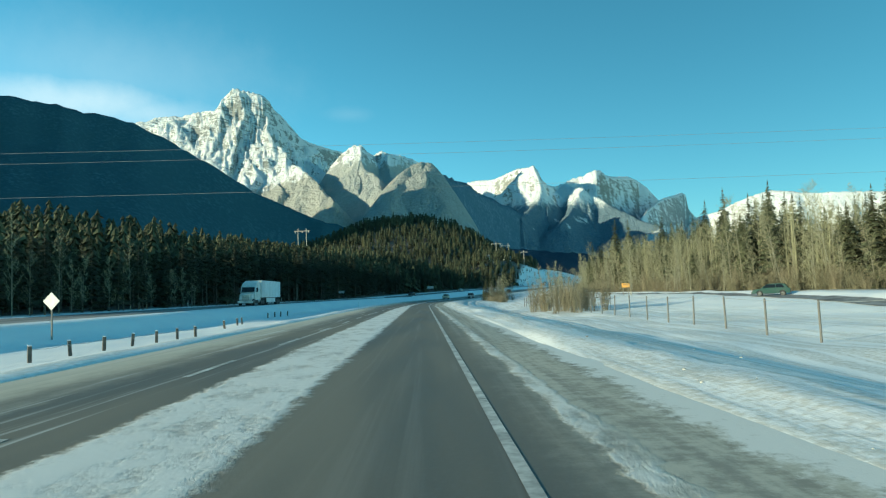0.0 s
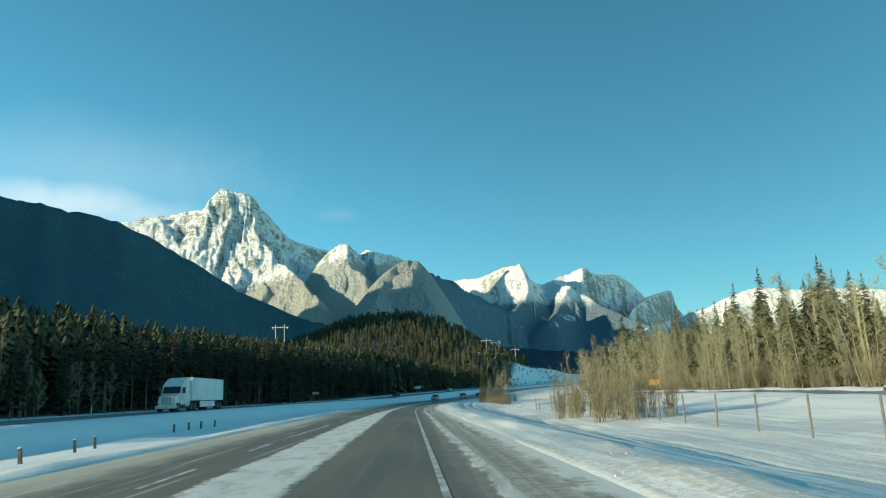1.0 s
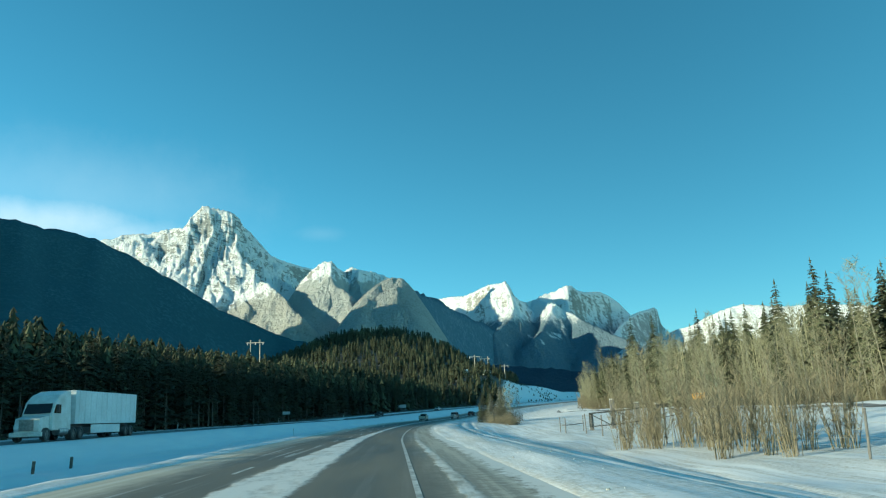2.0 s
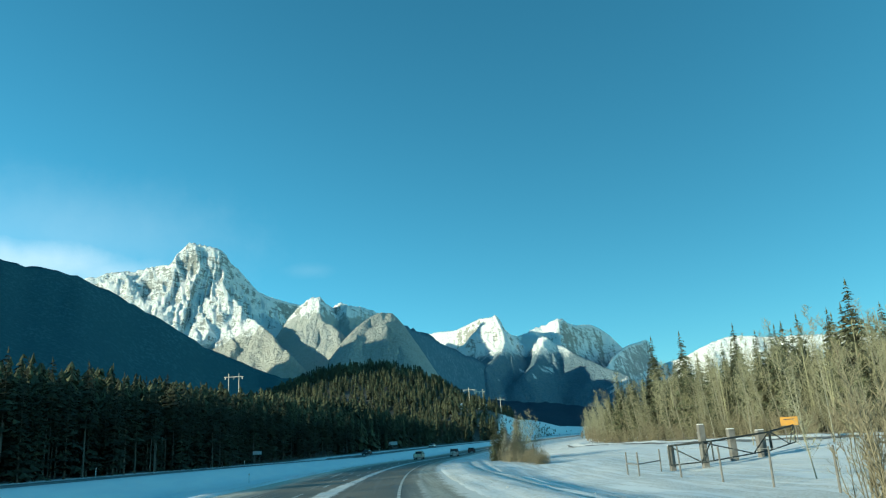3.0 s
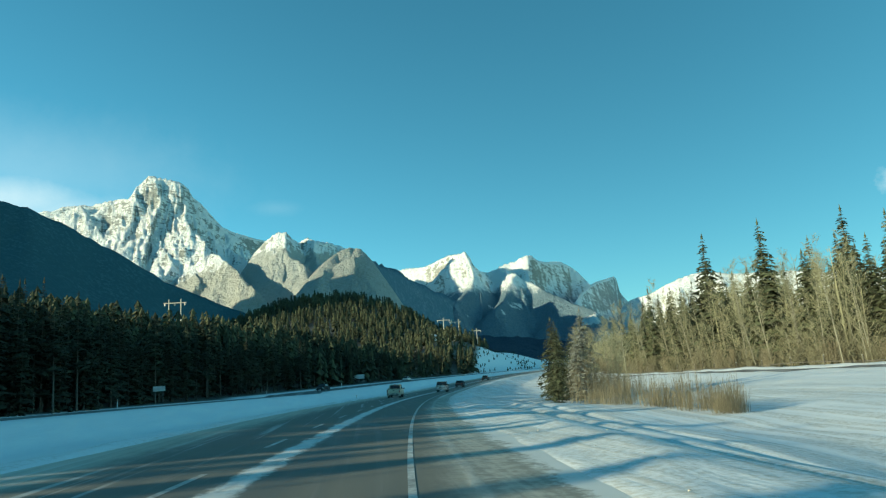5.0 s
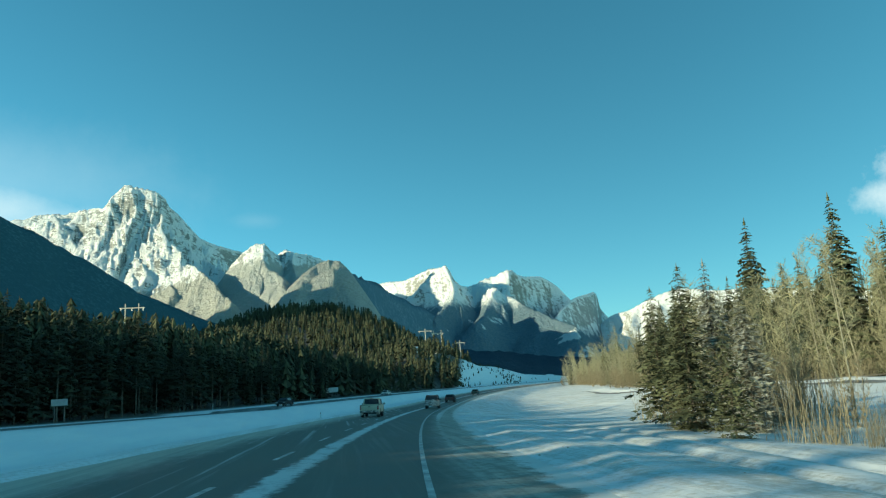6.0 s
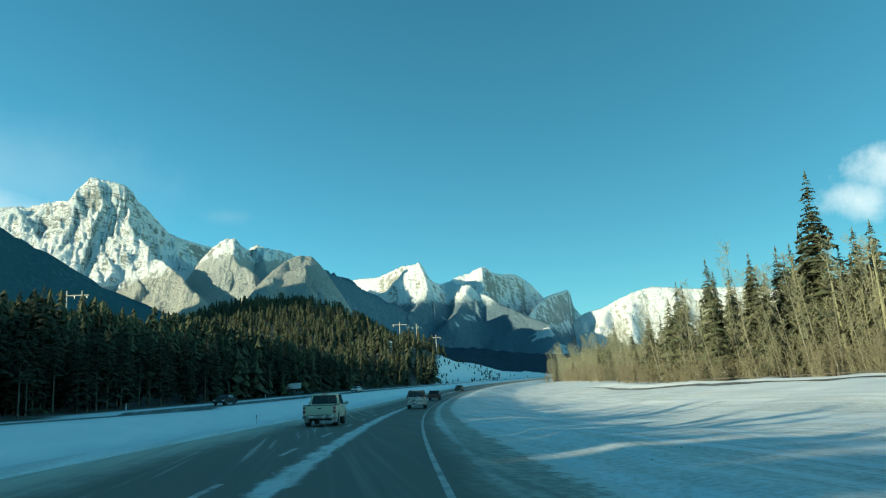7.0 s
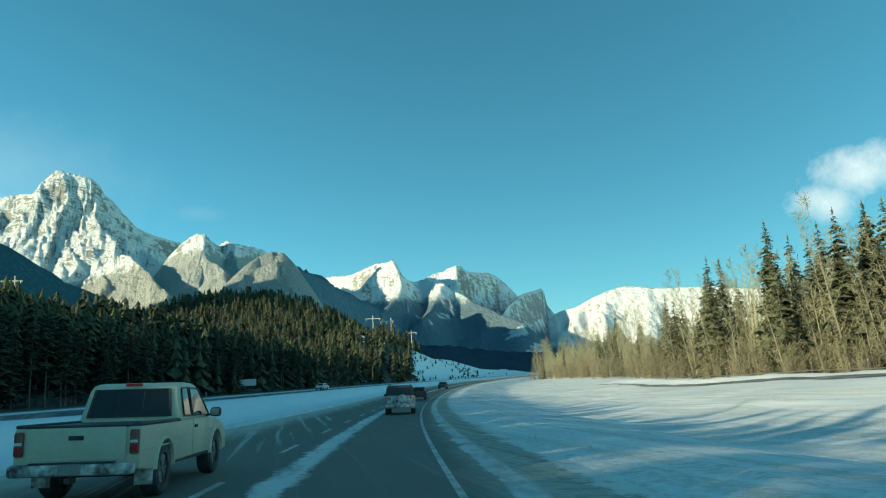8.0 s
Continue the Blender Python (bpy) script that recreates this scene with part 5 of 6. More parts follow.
def pickup_truck():
    """A small beige pickup with an extended cab, seen from behind and beside."""
    v = tagged(new("pickup_truck"), "beige extended-cab pickup overtaking on the highway", "pickup truck", "vehicles on the highway")
    W = 1.68
    low = arch_profile(0.40, ((1.62, 0.42), (-1.48, 0.42)), [(-2.55, 0.46), (-2.56, 1.04), (-0.62, 1.04), (-0.60, 1.05), (1.00, 1.07), (1.65, 1.03), (2.20, 0.92), (2.44, 0.78), (2.50, 0.62), (2.48, 0.40)])
    part("body", prism_bm(low, W, bevel=0.045), TAN_PAINT, v, smooth=True)
    cab = [(-0.66, 1.02), (-0.50, 1.55), (-0.40, 1.63), (-0.22, 1.665), (0.10, 1.675), (0.50, 1.66), (0.74, 1.60), (1.40, 1.05)]
    part("cab", prism_bm(cab, W - 0.07, 1.05, 0.16, 0.055), TAN_PAINT, v, smooth=True)
    part("bed_floor", box_bm(0, -1.62, 1.045, W - 0.2, 1.80, 0.02, 0), BLACK_TRIM, v, "dark open truck bed")
    for sx in (-1, 1):
        part("bed_rail", box_bm(sx * (W / 2 - 0.055), -1.60, 1.06, 0.11, 1.88, 0.05, 0.02), BLACK_TRIM, v, "black bed rail cap", smooth=True)
        part("sill", box_bm(sx * (W / 2 - 0.03), 0.06, 0.44, 0.06, 2.15, 0.08, 0.02), BLACK_TRIM, v, "black sill")
        part("flank_crease", box_bm(sx * (W / 2 + 0.002), -0.55, 0.72, 0.014, 3.9, 0.022, 0.006), TAN_PAINT, v)
        for y in (1.62, -1.48):
            part("wheel_arch_lip", flare_bm(sx * W / 2, y, 0.42, sx), TAN_PAINT, v, smooth=True)
    tailgate = part("tailgate", box_bm(0, -2.575, 0.80, 1.32, 0.05, 0.48, 0.02), TAN_PAINT, v, smooth=True)
    part("handle", box_bm(0, -2.605, 0.90, 0.20, 0.03, 0.06, 0.01), BLACK_TRIM, tailgate, "black tailgate handle")
    part("top_edge", box_bm(0, -2.565, 1.05, 1.36, 0.06, 0.035, 0.012), BLACK_TRIM, tailgate)
    part("lower_crease", box_bm(0, -2.602, 0.62, 1.26, 0.012, 0.03, 0.005), TAN_PAINT, tailgate)
    bumper = part("bumper", box_bm(0, -2.68, 0.49, 1.64, 0.17, 0.16, 0.045), CAKED, v, "rear bumper caked with road snow", smooth=True)
    part("step_pad", box_bm(0, -2.68, 0.578, 1.10, 0.13, 0.02, 0.006), BLACK_TRIM, bumper)
    part("number_plate", box_bm(0, -2.77, 0.50, 0.30, 0.02, 0.14, 0.005), GRIMY_PLATE, v, "grimed-over plate")
    part("tow_hitch", box_bm(0, -2.72, 0.36, 0.08, 0.22, 0.08, 0.015), BLACK_TRIM, v)
    part("front_bumper", box_bm(0, 2.53, 0.50, 1.62, 0.16, 0.20, 0.06), CHROME, v, smooth=True)
    part("roof_lamp", box_bm(0, -0.475, 1.635, 0.26, 0.06, 0.045, 0.01), RED_LENS, v, "red lamp over the rear window")
    for sx in (-1, 1):
        lamp = part("tail_lamp", box_bm(sx * 0.765, -2.56, 0.83, 0.13, 0.07, 0.33, 0.03), DEEP_RED, v, "tall tail lamp, its red dulled by salt", smooth=True)
        part("stop_lens", box_bm(sx * 0.765, -2.592, 0.745, 0.10, 0.02, 0.10, 0.01), RED_LENS, lamp, "bright red stop lens")
        part("reversing_lens", box_bm(sx * 0.765, -2.592, 0.835, 0.10, 0.02, 0.04, 0.006), CLEAR_LENS, lamp, "clear reversing lens")
        part("headlight", box_bm(sx * 0.64, 2.40, 0.78, 0.30, 0.16, 0.17, 0.04), CLEAR_LENS, v)
        part("mud_flap", box_bm(sx * 0.71, -1.98, 0.36, 0.26, 0.02, 0.32, 0.006), CAKED, v, "snow-caked mud flap")
        mirror = part("mirror", box_bm(sx * 0.98, 1.02, 1.14, 0.20, 0.11, 0.17, 0.05), BLACK_TRIM, v, "black door mirror", smooth=True)
        part("mirror_glass", box_bm(sx * 0.98, 0.962, 1.14, 0.15, 0.012, 0.12, 0.004), CHROME, mirror)
        part("mirror_arm", rod_bm((sx * 0.76, 1.04, 1.08), (sx * 0.92, 1.03, 1.10), 0.022), BLACK_TRIM, mirror)
        x0, x1 = sx * (W / 2 - 0.040), sx * (W / 2 - 0.140)
        door = part("door", box_bm(sx * (W / 2 + 0.004), 0.56, 0.75, 0.018, 1.06, 0.58, 0.008), TAN_PAINT, v, smooth=True)
        part("handle", box_bm(sx * (W / 2 + 0.02), 0.16, 0.93, 0.03, 0.16, 0.05, 0.01), BLACK_TRIM, door, "black door handle")
        side = [(x0 + sx * 0.010, 0.12, 1.11), (x0 + sx * 0.010, 1.16, 1.11), (x1 + sx * 0.016, 0.70, 1.55), (x1 + sx * 0.016, 0.16, 1.57)]
        quarter = [(x0 + sx * 0.010, -0.40, 1.13), (x0 + sx * 0.010, 0.02, 1.12), (x1 + sx * 0.016, 0.04, 1.57), (x1 + sx * 0.016, -0.30, 1.55)]
        for name, ring, lab in (("side_window", side, "dark side window"), ("quarter_window", quarter, "dark quarter window")):
            pane = part(name, pane_bm(ring, 0.012 * -sx), CAR_GLASS, v, lab)
            part("seal", frame_bm(ring, 0.022, 0.012 * sx), BLACK_TRIM, pane, "black window seal")
    back = [(-0.64, -0.646, 1.13), (0.64, -0.646, 1.13), (0.575, -0.510, 1.55), (-0.575, -0.510, 1.55)]
    rear = part("rear_window", pane_bm(back, 0.014), CAR_GLASS, v, "wide dark rear window")
    part("seal", frame_bm(back, 0.028, 0.020), BLACK_TRIM, rear, "black window seal")
    for sx in (-0.2, 0.2):
        part("window_bar", box_bm(sx, -0.592, 1.34, 0.016, 0.012, 0.42, 0, turn=Matrix.Rotation(radians(-18.0), 4, "X")), BLACK_TRIM, rear)
    part("windscreen", pane_bm([(-0.66, 1.33, 1.13), (0.66, 1.33, 1.13), (0.60, 0.85, 1.56), (-0.60, 0.85, 1.56)], -0.02), CAR_GLASS, v)
    part("axle", rod_bm((-0.7, -1.48, 0.34), (0.7, -1.48, 0.34), 0.06), BLACK_TRIM, v)
    for sx in (-1, 1):
        for y in (1.62, -1.48):
            wheel(v, sx * 0.71, y, 0.375, 0.25, sx)
    return v


def snowy_suv():
    """A boxy sport-utility car whose back is caked with road snow."""
    v = tagged(new("suv"), "boxy dark suv with its tail caked in road snow", "car", "vehicles on the highway")
    W = 1.90
    low = arch_profile(0.36, ((1.45, 0.44), (-1.35, 0.44)), [(-2.25, 0.36), (-2.28, 1.10), (1.05, 1.10), (2.15, 1.02), (2.30, 0.85), (2.32, 0.36)])
    part("body", prism_bm(low, W, bevel=0.05), SALTED, v, smooth=True)
    cab = [(-2.24, 1.08), (-2.10, 1.74), (-1.9, 1.80), (0.2, 1.80), (0.45, 1.74), (1.10, 1.08)]
    part("cabin", prism_bm(cab, W - 0.06, 1.10, 0.15, 0.06), DARK_PAINT, v, "dark upper cabin", smooth=True)
    part("snow_crust", box_bm(0, -2.285, 0.88, 1.66, 0.07, 0.56, 0.03), CAKED, v, "dirty snow caked over the tailgate")
    part("rear_window", pane_bm([(-0.74, -2.235, 1.20), (0.74, -2.235, 1.20), (0.66, -2.135, 1.66), (-0.66, -2.135, 1.66)], 0.014), CAR_GLASS, v, "dark rear window")
    part("bumper", box_bm(0, -2.34, 0.52, 1.84, 0.16, 0.20, 0.04), CAKED, v, "snow-caked rear bumper")
    part("number_plate", box_bm(0, -2.345, 0.84, 0.30, 0.02, 0.14, 0.005), BLACK_TRIM, v, "grimed-over plate")
    part("spare_wheel_cover", rod_bm((0.18, -2.30, 0.92), (0.18, -2.37, 0.92), 0.30, 20), CAKED, v, "snowed-over round cover")
    for sx in (-1, 1):
        part("tail_lamp", box_bm(sx * 0.86, -2.29, 1.02, 0.12, 0.07, 0.26, 0.02), DULL_LENS, v, "red tail lamp dulled by snow")
        x0, x1 = sx * (W / 2 - 0.035), sx * (W / 2 - 0.14)
        for y0, y1 in ((-1.95, -1.0), (-0.92, 0.0), (0.08, 0.75)):
            part("side_window", pane_bm([(x0 + sx * 0.012, y0, 1.18), (x0 + sx * 0.012, y1, 1.18), (x1 + sx * 0.02, y1 - 0.12, 1.68), (x1 + sx * 0.02, y0 + 0.04, 1.68)], 0.012 * -sx), CAR_GLASS, v)
        part("mirror", box_bm(sx * 1.05, 0.85, 1.20, 0.20, 0.10, 0.17, 0.04), BLACK_TRIM, v)
        part("roof_bar", rod_bm((sx * 0.66, -1.9, 1.85), (sx * 0.66, 0.2, 1.85), 0.022), BLACK_TRIM, v, "black roof bar")
        for y in (1.45, -1.35):
            wheel(v, sx * 0.82, y, 0.38, 0.26, sx)
    return v


def plain_car(name, paint, label, hatch=True, length=4.4):
    """An ordinary car: body with arches, glazed cabin, lamps, bumpers, wheels."""
    v = tagged(new(name), label, "car")
    W, L = 1.74, length
    f, r = L / 2, -L / 2
    low = arch_profile(0.30, ((f - 0.85, 0.37), (r + 0.80, 0.37)), [(r, 0.30), (r - 0.02, 0.90), (r + 0.5, 0.96), (f - 1.15, 0.94), (f - 0.25, 0.78), (f, 0.62), (f, 0.30)])
    part("body", prism_bm(low, W, bevel=0.05), paint, v)
    tail = r + (0.15 if hatch else 0.75)
    cab = [(tail, 0.93), (tail + 0.35, 1.38), (tail + 0.7, 1.48), (f - 2.0, 1.48), (f - 1.75, 1.42), (f - 1.0, 0.93)]
    part("cabin", prism_bm(cab, W - 0.08, 0.95, 0.18, 0.05), paint, v)
    part("rear_window", pane_bm([(-0.62, tail + 0.03, 1.00), (0.62, tail + 0.03, 1.00), (0.54, tail + 0.31, 1.36), (-0.54, tail + 0.31, 1.36)], 0.016), CAR_GLASS, v)
    part("windscreen", pane_bm([(0.62, f - 1.06, 1.00), (-0.62, f - 1.06, 1.00), (-0.54, f - 1.66, 1.40), (0.54, f - 1.66, 1.40)], 0.02), CAR_GLASS, v)
    for sx in (-1, 1):
        x0, x1 = sx * (W / 2 - 0.045), sx * (W / 2 - 0.15)
        mid = (tail + f - 1.2) / 2
        for y0, y1, u0, u1 in ((tail + 0.42, mid - 0.04, 0.30, 0.0), (mid + 0.04, f - 1.28, 0.0, -0.34)):
            part("side_window", pane_bm([(x0 + sx * 0.014, y0, 1.00), (x0 + sx * 0.014, y1, 1.00), (x1 + sx * 0.024, y1 + u1, 1.38), (x1 + sx * 0.024, y0 + u0, 1.38)], 0.012 * -sx), CAR_GLASS, v)
        part("tail_lamp", box_bm(sx * 0.72, r + 0.0, 0.76, 0.22, 0.07, 0.12, 0.02), RED_LENS, v)
        part("headlight", box_bm(sx * 0.66, f - 0.06, 0.64, 0.30, 0.14, 0.13, 0.02), CLEAR_LENS, v)
        part("mirror", box_bm(sx * 0.96, f - 1.25, 1.00, 0.18, 0.09, 0.13, 0.03), paint, v)
        for y in (f - 0.85, r + 0.80):
            wheel(v, sx * 0.75, y, 0.31, 0.21, sx)
    part("bumper", box_bm(0, r - 0.03, 0.45, 1.68, 0.14, 0.22, 0.04), BLACK_TRIM, v)
    part("front_bumper", box_bm(0, f + 0.02, 0.42, 1.66, 0.14, 0.22, 0.04), BLACK_TRIM, v)
    return v


def semi_truck():
    """A long-nosed highway tractor with a white box trailer."""
    v = tagged(new("semi_truck"), "white semi truck pulling a white box trailer", "truck", "vehicles on the highway")
    WP, TW = WHITE_PAINT, mat("white_trailer_sheet", (0.74, 0.75, 0.75), 0.45, vary=(0.55, 0.56, 0.56), scale=0.35, fine=4)
    hood = [(8.9, 0.55), (10.6, 0.55), (10.75, 1.0), (10.6, 1.75), (8.95, 2.05)]
    part("hood", prism_bm(hood, 1.9, bevel=0.08), WP, v)
    cab = [(6.0, 0.8), (9.2, 0.8), (9.2, 2.0), (8.75, 2.95), (8.0, 3.55), (6.8, 3.9), (6.0, 3.95)]
    part("cab", prism_bm(cab, 2.4, 2.9, 0.12, 0.08), WP, v)
    part("windscreen", pane_bm([(1.02, 9.24, 2.12), (-1.02, 9.24, 2.12), (-0.98, 8.83, 2.86), (0.98, 8.83, 2.86)], 0.03), CAR_GLASS, v)
    part("grille", box_bm(0, 10.74, 1.25, 1.1, 0.08, 0.85, 0.02), CHROME, v)
    part("front_bumper", box_bm(0, 10.75, 0.55, 2.4, 0.22, 0.34, 0.05), WP, v)
    trailer = part("trailer_box", box_bm(0, -1.3, 2.62, 2.55, 13.6, 2.75, 0.03), TW, v)
    for k in range(12):
        for sx in (-1, 1):
            part("trailer_rib", box_bm(sx * 1.285, -7.6 + k * 1.13, 2.62, 0.03, 0.06, 2.6, 0), TW, trailer)
    part("trailer_chassis", box_bm(0, -1.3, 1.12, 1.1, 13.2, 0.25, 0.02), BLACK_TRIM, v)
    part("tractor_chassis", box_bm(0, 6.9, 0.75, 0.95, 7.0, 0.25, 0.02), BLACK_TRIM, v)
    for sx in (-1, 1):
        part("side_window", pane_bm([(sx * 1.205, 7.9, 2.10), (sx * 1.205, 9.05, 2.10), (sx * 1.20, 8.75, 2.75), (sx * 1.20, 7.9, 2.78)], 0.015 * -sx), CAR_GLASS, v)
        part("headlight", box_bm(sx * 0.82, 10.62, 1.12, 0.34, 0.16, 0.26, 0.04), CLEAR_LENS, v)
        part("mirror", box_bm(sx * 1.45, 8.95, 2.45, 0.22, 0.12, 0.65, 0.04), BLACK_TRIM, v)
        part("fuel_tank", rod_bm((sx * 0.98, 6.6, 0.72), (sx * 0.98, 8.1, 0.72), 0.32, 16), CHROME, v)
        part("side_skirt", box_bm(sx * 1.2, -1.0, 0.80, 0.04, 6.4, 0.72, 0.01), TW, v)
        for y in (9.9, 5.6, 4.3, -5.6, -6.9):
            wheel(v, sx * 1.02, y, 0.51, 0.34 if y > 9 else 0.55, sx)
    return v


on_road(pickup_truck(), 3.62, 233.3, 8.4)
on_road(snowy_suv(), 13.4, 268.5, 10.2)
on_road(plain_car("car", DARK_PAINT, "dark car driving ahead of the snowy suv", True, 4.5), 21.6, 308.0, 13.0)
stand(semi_truck(), float(edge_x(124)) - 28.6, 124.0, 180.5, z=float(left_z(124)) + 0.01)
stand(plain_car("car", GREEN_PAINT, "dark green hatchback on the side road", True, 4.2), 40.8, 88.0, -62)
stand(plain_car("car", DARK_PAINT, "dark car on the opposite carriageway", False, 4.5), float(edge_x(300)) - 30.5, 300.0, 195.5, z=float(left_z(300)) + 0.01)
stand(plain_car("car", WHITE_PAINT, "white car on the opposite carriageway", False, 4.5), float(edge_x(385)) - 30.5, 385.0, 201, z=float(left_z(385)) + 0.01)
on_road(plain_car("car", GREEN_PAINT, "dark car far ahead on the bend", False, 4.5), float(edge_x(372)) - 2.0, 372.0, 17.0)

# ------------------------------------------------------------------ roadside things
WOOD_GREY = mat("weathered_grey_timber", (0.20, 0.19, 0.175), 0.9, vary=(0.13, 0.122, 0.11), scale=2, fine=30, bump=0.01, bump_scale=30)
GALV = mat("galvanised_steel", (0.42, 0.43, 0.42), 0.5, 0.5, vary=(0.30, 0.31, 0.30), scale=4, fine=30)
DARK_PIPE = mat("dark_green_gate_pipe", (0.022, 0.028, 0.026), 0.8, vary=(0.045, 0.05, 0.045), scale=4, fine=30)
POST_DARK = mat("creosoted_post", (0.075, 0.065, 0.055), 0.9, vary=(0.13, 0.12, 0.10), scale=5, fine=30)
ORANGE = mat("faded_orange_sign_sheet", (0.56, 0.27, 0.025), 0.5, vary=(0.47, 0.23, 0.04), scale=2, fine=20)
SIGN_GREY = mat("bare_aluminium_sign_back", (0.55, 0.56, 0.55), 0.45, 0.4, vary=(0.42, 0.42, 0.41), scale=3, fine=25)
SIGN_WHITE = mat("white_sign_sheet", (0.70, 0.72, 0.72), 0.5, vary=(0.58, 0.60, 0.60), scale=2, fine=15)
CAP_SNOW = mat("settled_snow", (0.84, 0.85, 0.86), 0.7, vary=(0.78, 0.79, 0.81), scale=3, fine=12)


def fence_post(h=2.0):
    v = tagged(new("fence_post"), "weathered grey round post of the wildlife fence", "fence post", "fence posts along the right verge")
    part("shaft", rod_bm((0, 0, -0.3), (0, 0, h - 0.02), 0.062, 9, 0.055), WOOD_GREY, v)
    part("cap", rod_bm((0, 0, h - 0.02), (0, 0, h + 0.02), 0.058, 9, 0.03), WOOD_GREY, v)
    for z in (0.4, 0.9, 1.4, 1.85):
        part("staple", box_bm(-0.06, 0, z, 0.02, 0.04, 0.02), GALV, v)
    return v


fence_line = [(18.1, float(y)) for y in np.arange(23.0, 92, 5.6)] + [(18.3, float(y)) for y in (97.2, 103.0, 108.8, 114.6, 120.4, 126.4, 132.9)]
proto = fence_post()
for i, (x, y) in enumerate(fence_line):
    m = Matrix.Translation((x, y, ground_at(x, y))) @ Matrix.Rotation(radians(random.uniform(-2, 2)), 4, "X") @ Matrix.Rotation(radians(random.uniform(-2, 2)), 4, "Y")
    if i == 0:
        proto.matrix_basis = m
    else:
        copy_thing(proto, m)
wires = tagged(new("wire_fence"), "slack galvanised page-wire fence between grey posts", "wire fence")
for z in (0.25, 0.55, 0.85, 1.15, 1.45, 1.9):
    s, pts = Soup(), []
    for (x0, y0), (x1, y1) in zip(fence_line[:-1], fence_line[1:]):
        a, b = Vector((x0 - 0.07, y0, ground_at(x0, y0) + z)), Vector((x1 - 0.07, y1, ground_at(x1, y1) + z))
        pts += [a, a.lerp(b, 0.5) - Vector((0, 0, 0.03))]
    s.tube(pts + [b], [0.006 if z < 1.8 else 0.012] * (len(pts) + 1), 4)
    ob = new("wire", s.data("wire", GALV))
    ob.parent = wires


def road_gate(x0, x1, y0, y1, label):
    """A swung gate of dark pipe: top and bottom rail, end posts, two braces."""
    v = tagged(new("pipe_gate"), label, "gate", "pipe gates on the side track")
    za, zb = ground_at(x0, y0), ground_at(x1, y1)
    a0, b0 = Vector((x0, y0, za + 0.45)), Vector((x1, y1, zb + 0.45))
    a1, b1 = Vector((x0, y0, za + 1.95)), Vector((x1, y1, zb + 1.95))
    part("top_rail", rod_bm(a1, b1, 0.075, 10), DARK_PIPE, v)
    part("bottom_rail", rod_bm(a0, b0, 0.055, 10), DARK_PIPE, v)
    part("hinge_stile", rod_bm(a0, a1, 0.06, 10), DARK_PIPE, v)
    part("latch_stile", rod_bm(b0, b1, 0.06, 10), DARK_PIPE, v)
    m0 = a0.lerp(b0, 0.72)
    part("brace", rod_bm(a1, m0, 0.05, 8), DARK_PIPE, v)
    part("brace", rod_bm(b1, m0, 0.05, 8), DARK_PIPE, v)
    return v


def gate_post(x, y, w, h):
    v = tagged(new("gate_post"), "thick squared grey timber gate post", "gate post", "squared posts of the side track gate")
    z = ground_at(x, y)
    part("shaft", box_bm(x, y, z + h / 2 - 0.2, w, w, h + 0.4, 0.03), WOOD_GREY, v)
    part("snow_cap", box_bm(x, y, z + h + 0.03, w * 0.9, w * 0.9, 0.07, 0.03), CAP_SNOW, v, "small cap of snow")
    return v


for x, y, w, h in ((21.3, 142.4, 0.42, 2.0), (23.7, 141.6, 0.48, 3.3), (27.8, 145.3, 0.55, 2.6), (30.3, 145.2, 0.62, 2.2)):
    gate_post(x, y, w, h)
road_gate(21.0, 24.2, 142.0, 141.1, "dark pipe gate with braces between grey posts")
road_gate(23.4, 30.8, 140.9, 144.6, "long dark pipe gate with crossed braces")
road_gate(31.0, 36.0, 144.8, 150.0, "dark pipe gate swung back against the track")
corner = tagged(new("fence_corner"), "short railed end of the wire fence beside the gate", "fence")
for x, y in ((17.5, 142.2), (17.55, 139.5), (20.25, 142.2)):
    z = ground_at(x, y)
    part("post", rod_bm((x, y, z - 0.3), (x, y, z + 1.75), 0.06, 9), WOOD_GREY, corner)
part("rail", rod_bm((17.5, 142.2, ground_at(17.5, 142.2) + 0.85), (17.55, 139.5, ground_at(17.55, 139.5) + 0.85), 0.045), WOOD_GREY, corner)
part("rail", rod_bm((17.55, 139.5, ground_at(17.55, 139.5) + 0.85), (20.25, 142.2, ground_at(20.25, 142.2) + 0.85), 0.045), WOOD_GREY, corner)


def panel_sign(name, label, x, y, w, h, foot, heading, face, legs=2, bars=0):
    """A flat board on posts."""
    v = tagged(new(name), label, "road sign")
    stand(v, x, y, heading)
    part("panel", box_bm(0, 0, foot + h / 2, w, 0.03, h, 0.008), face, v)
    part("panel_back", box_bm(0, 0.02, foot + h / 2, w * 0.96, 0.02, h * 0.94), SIGN_GREY, v)
    for k in range(legs):
        px = (k - (legs - 1) / 2) * w * 0.6
        part("post", box_bm(px, 0.07, (foot + h) / 2 - 0.2, 0.09, 0.09, foot + h + 0.2, 0.01), WOOD_GREY, v)
    for k in range(bars):
        part("text_bar", box_bm(0, -0.018, foot + h * (0.72 - 0.3 * k), w * 0.62, 0.006, h * 0.10), BLACK_TRIM, v)
    return v


panel_sign("road_sign", "large orange works sign on two timber posts", 43.0, 163.5, 1.8, 0.92, 1.85, 28, ORANGE, 2, 1)
panel_sign("road_sign", "pale sign board beside the opposite carriageway", -33.1, 260.8, 2.1, 0.8, 2.0, 12, SIGN_WHITE)
panel_sign("road_sign", "wide pale guide sign before the dark forest", -2.3, 385.0, 4.0, 1.4, 1.7, 14, SIGN_WHITE)

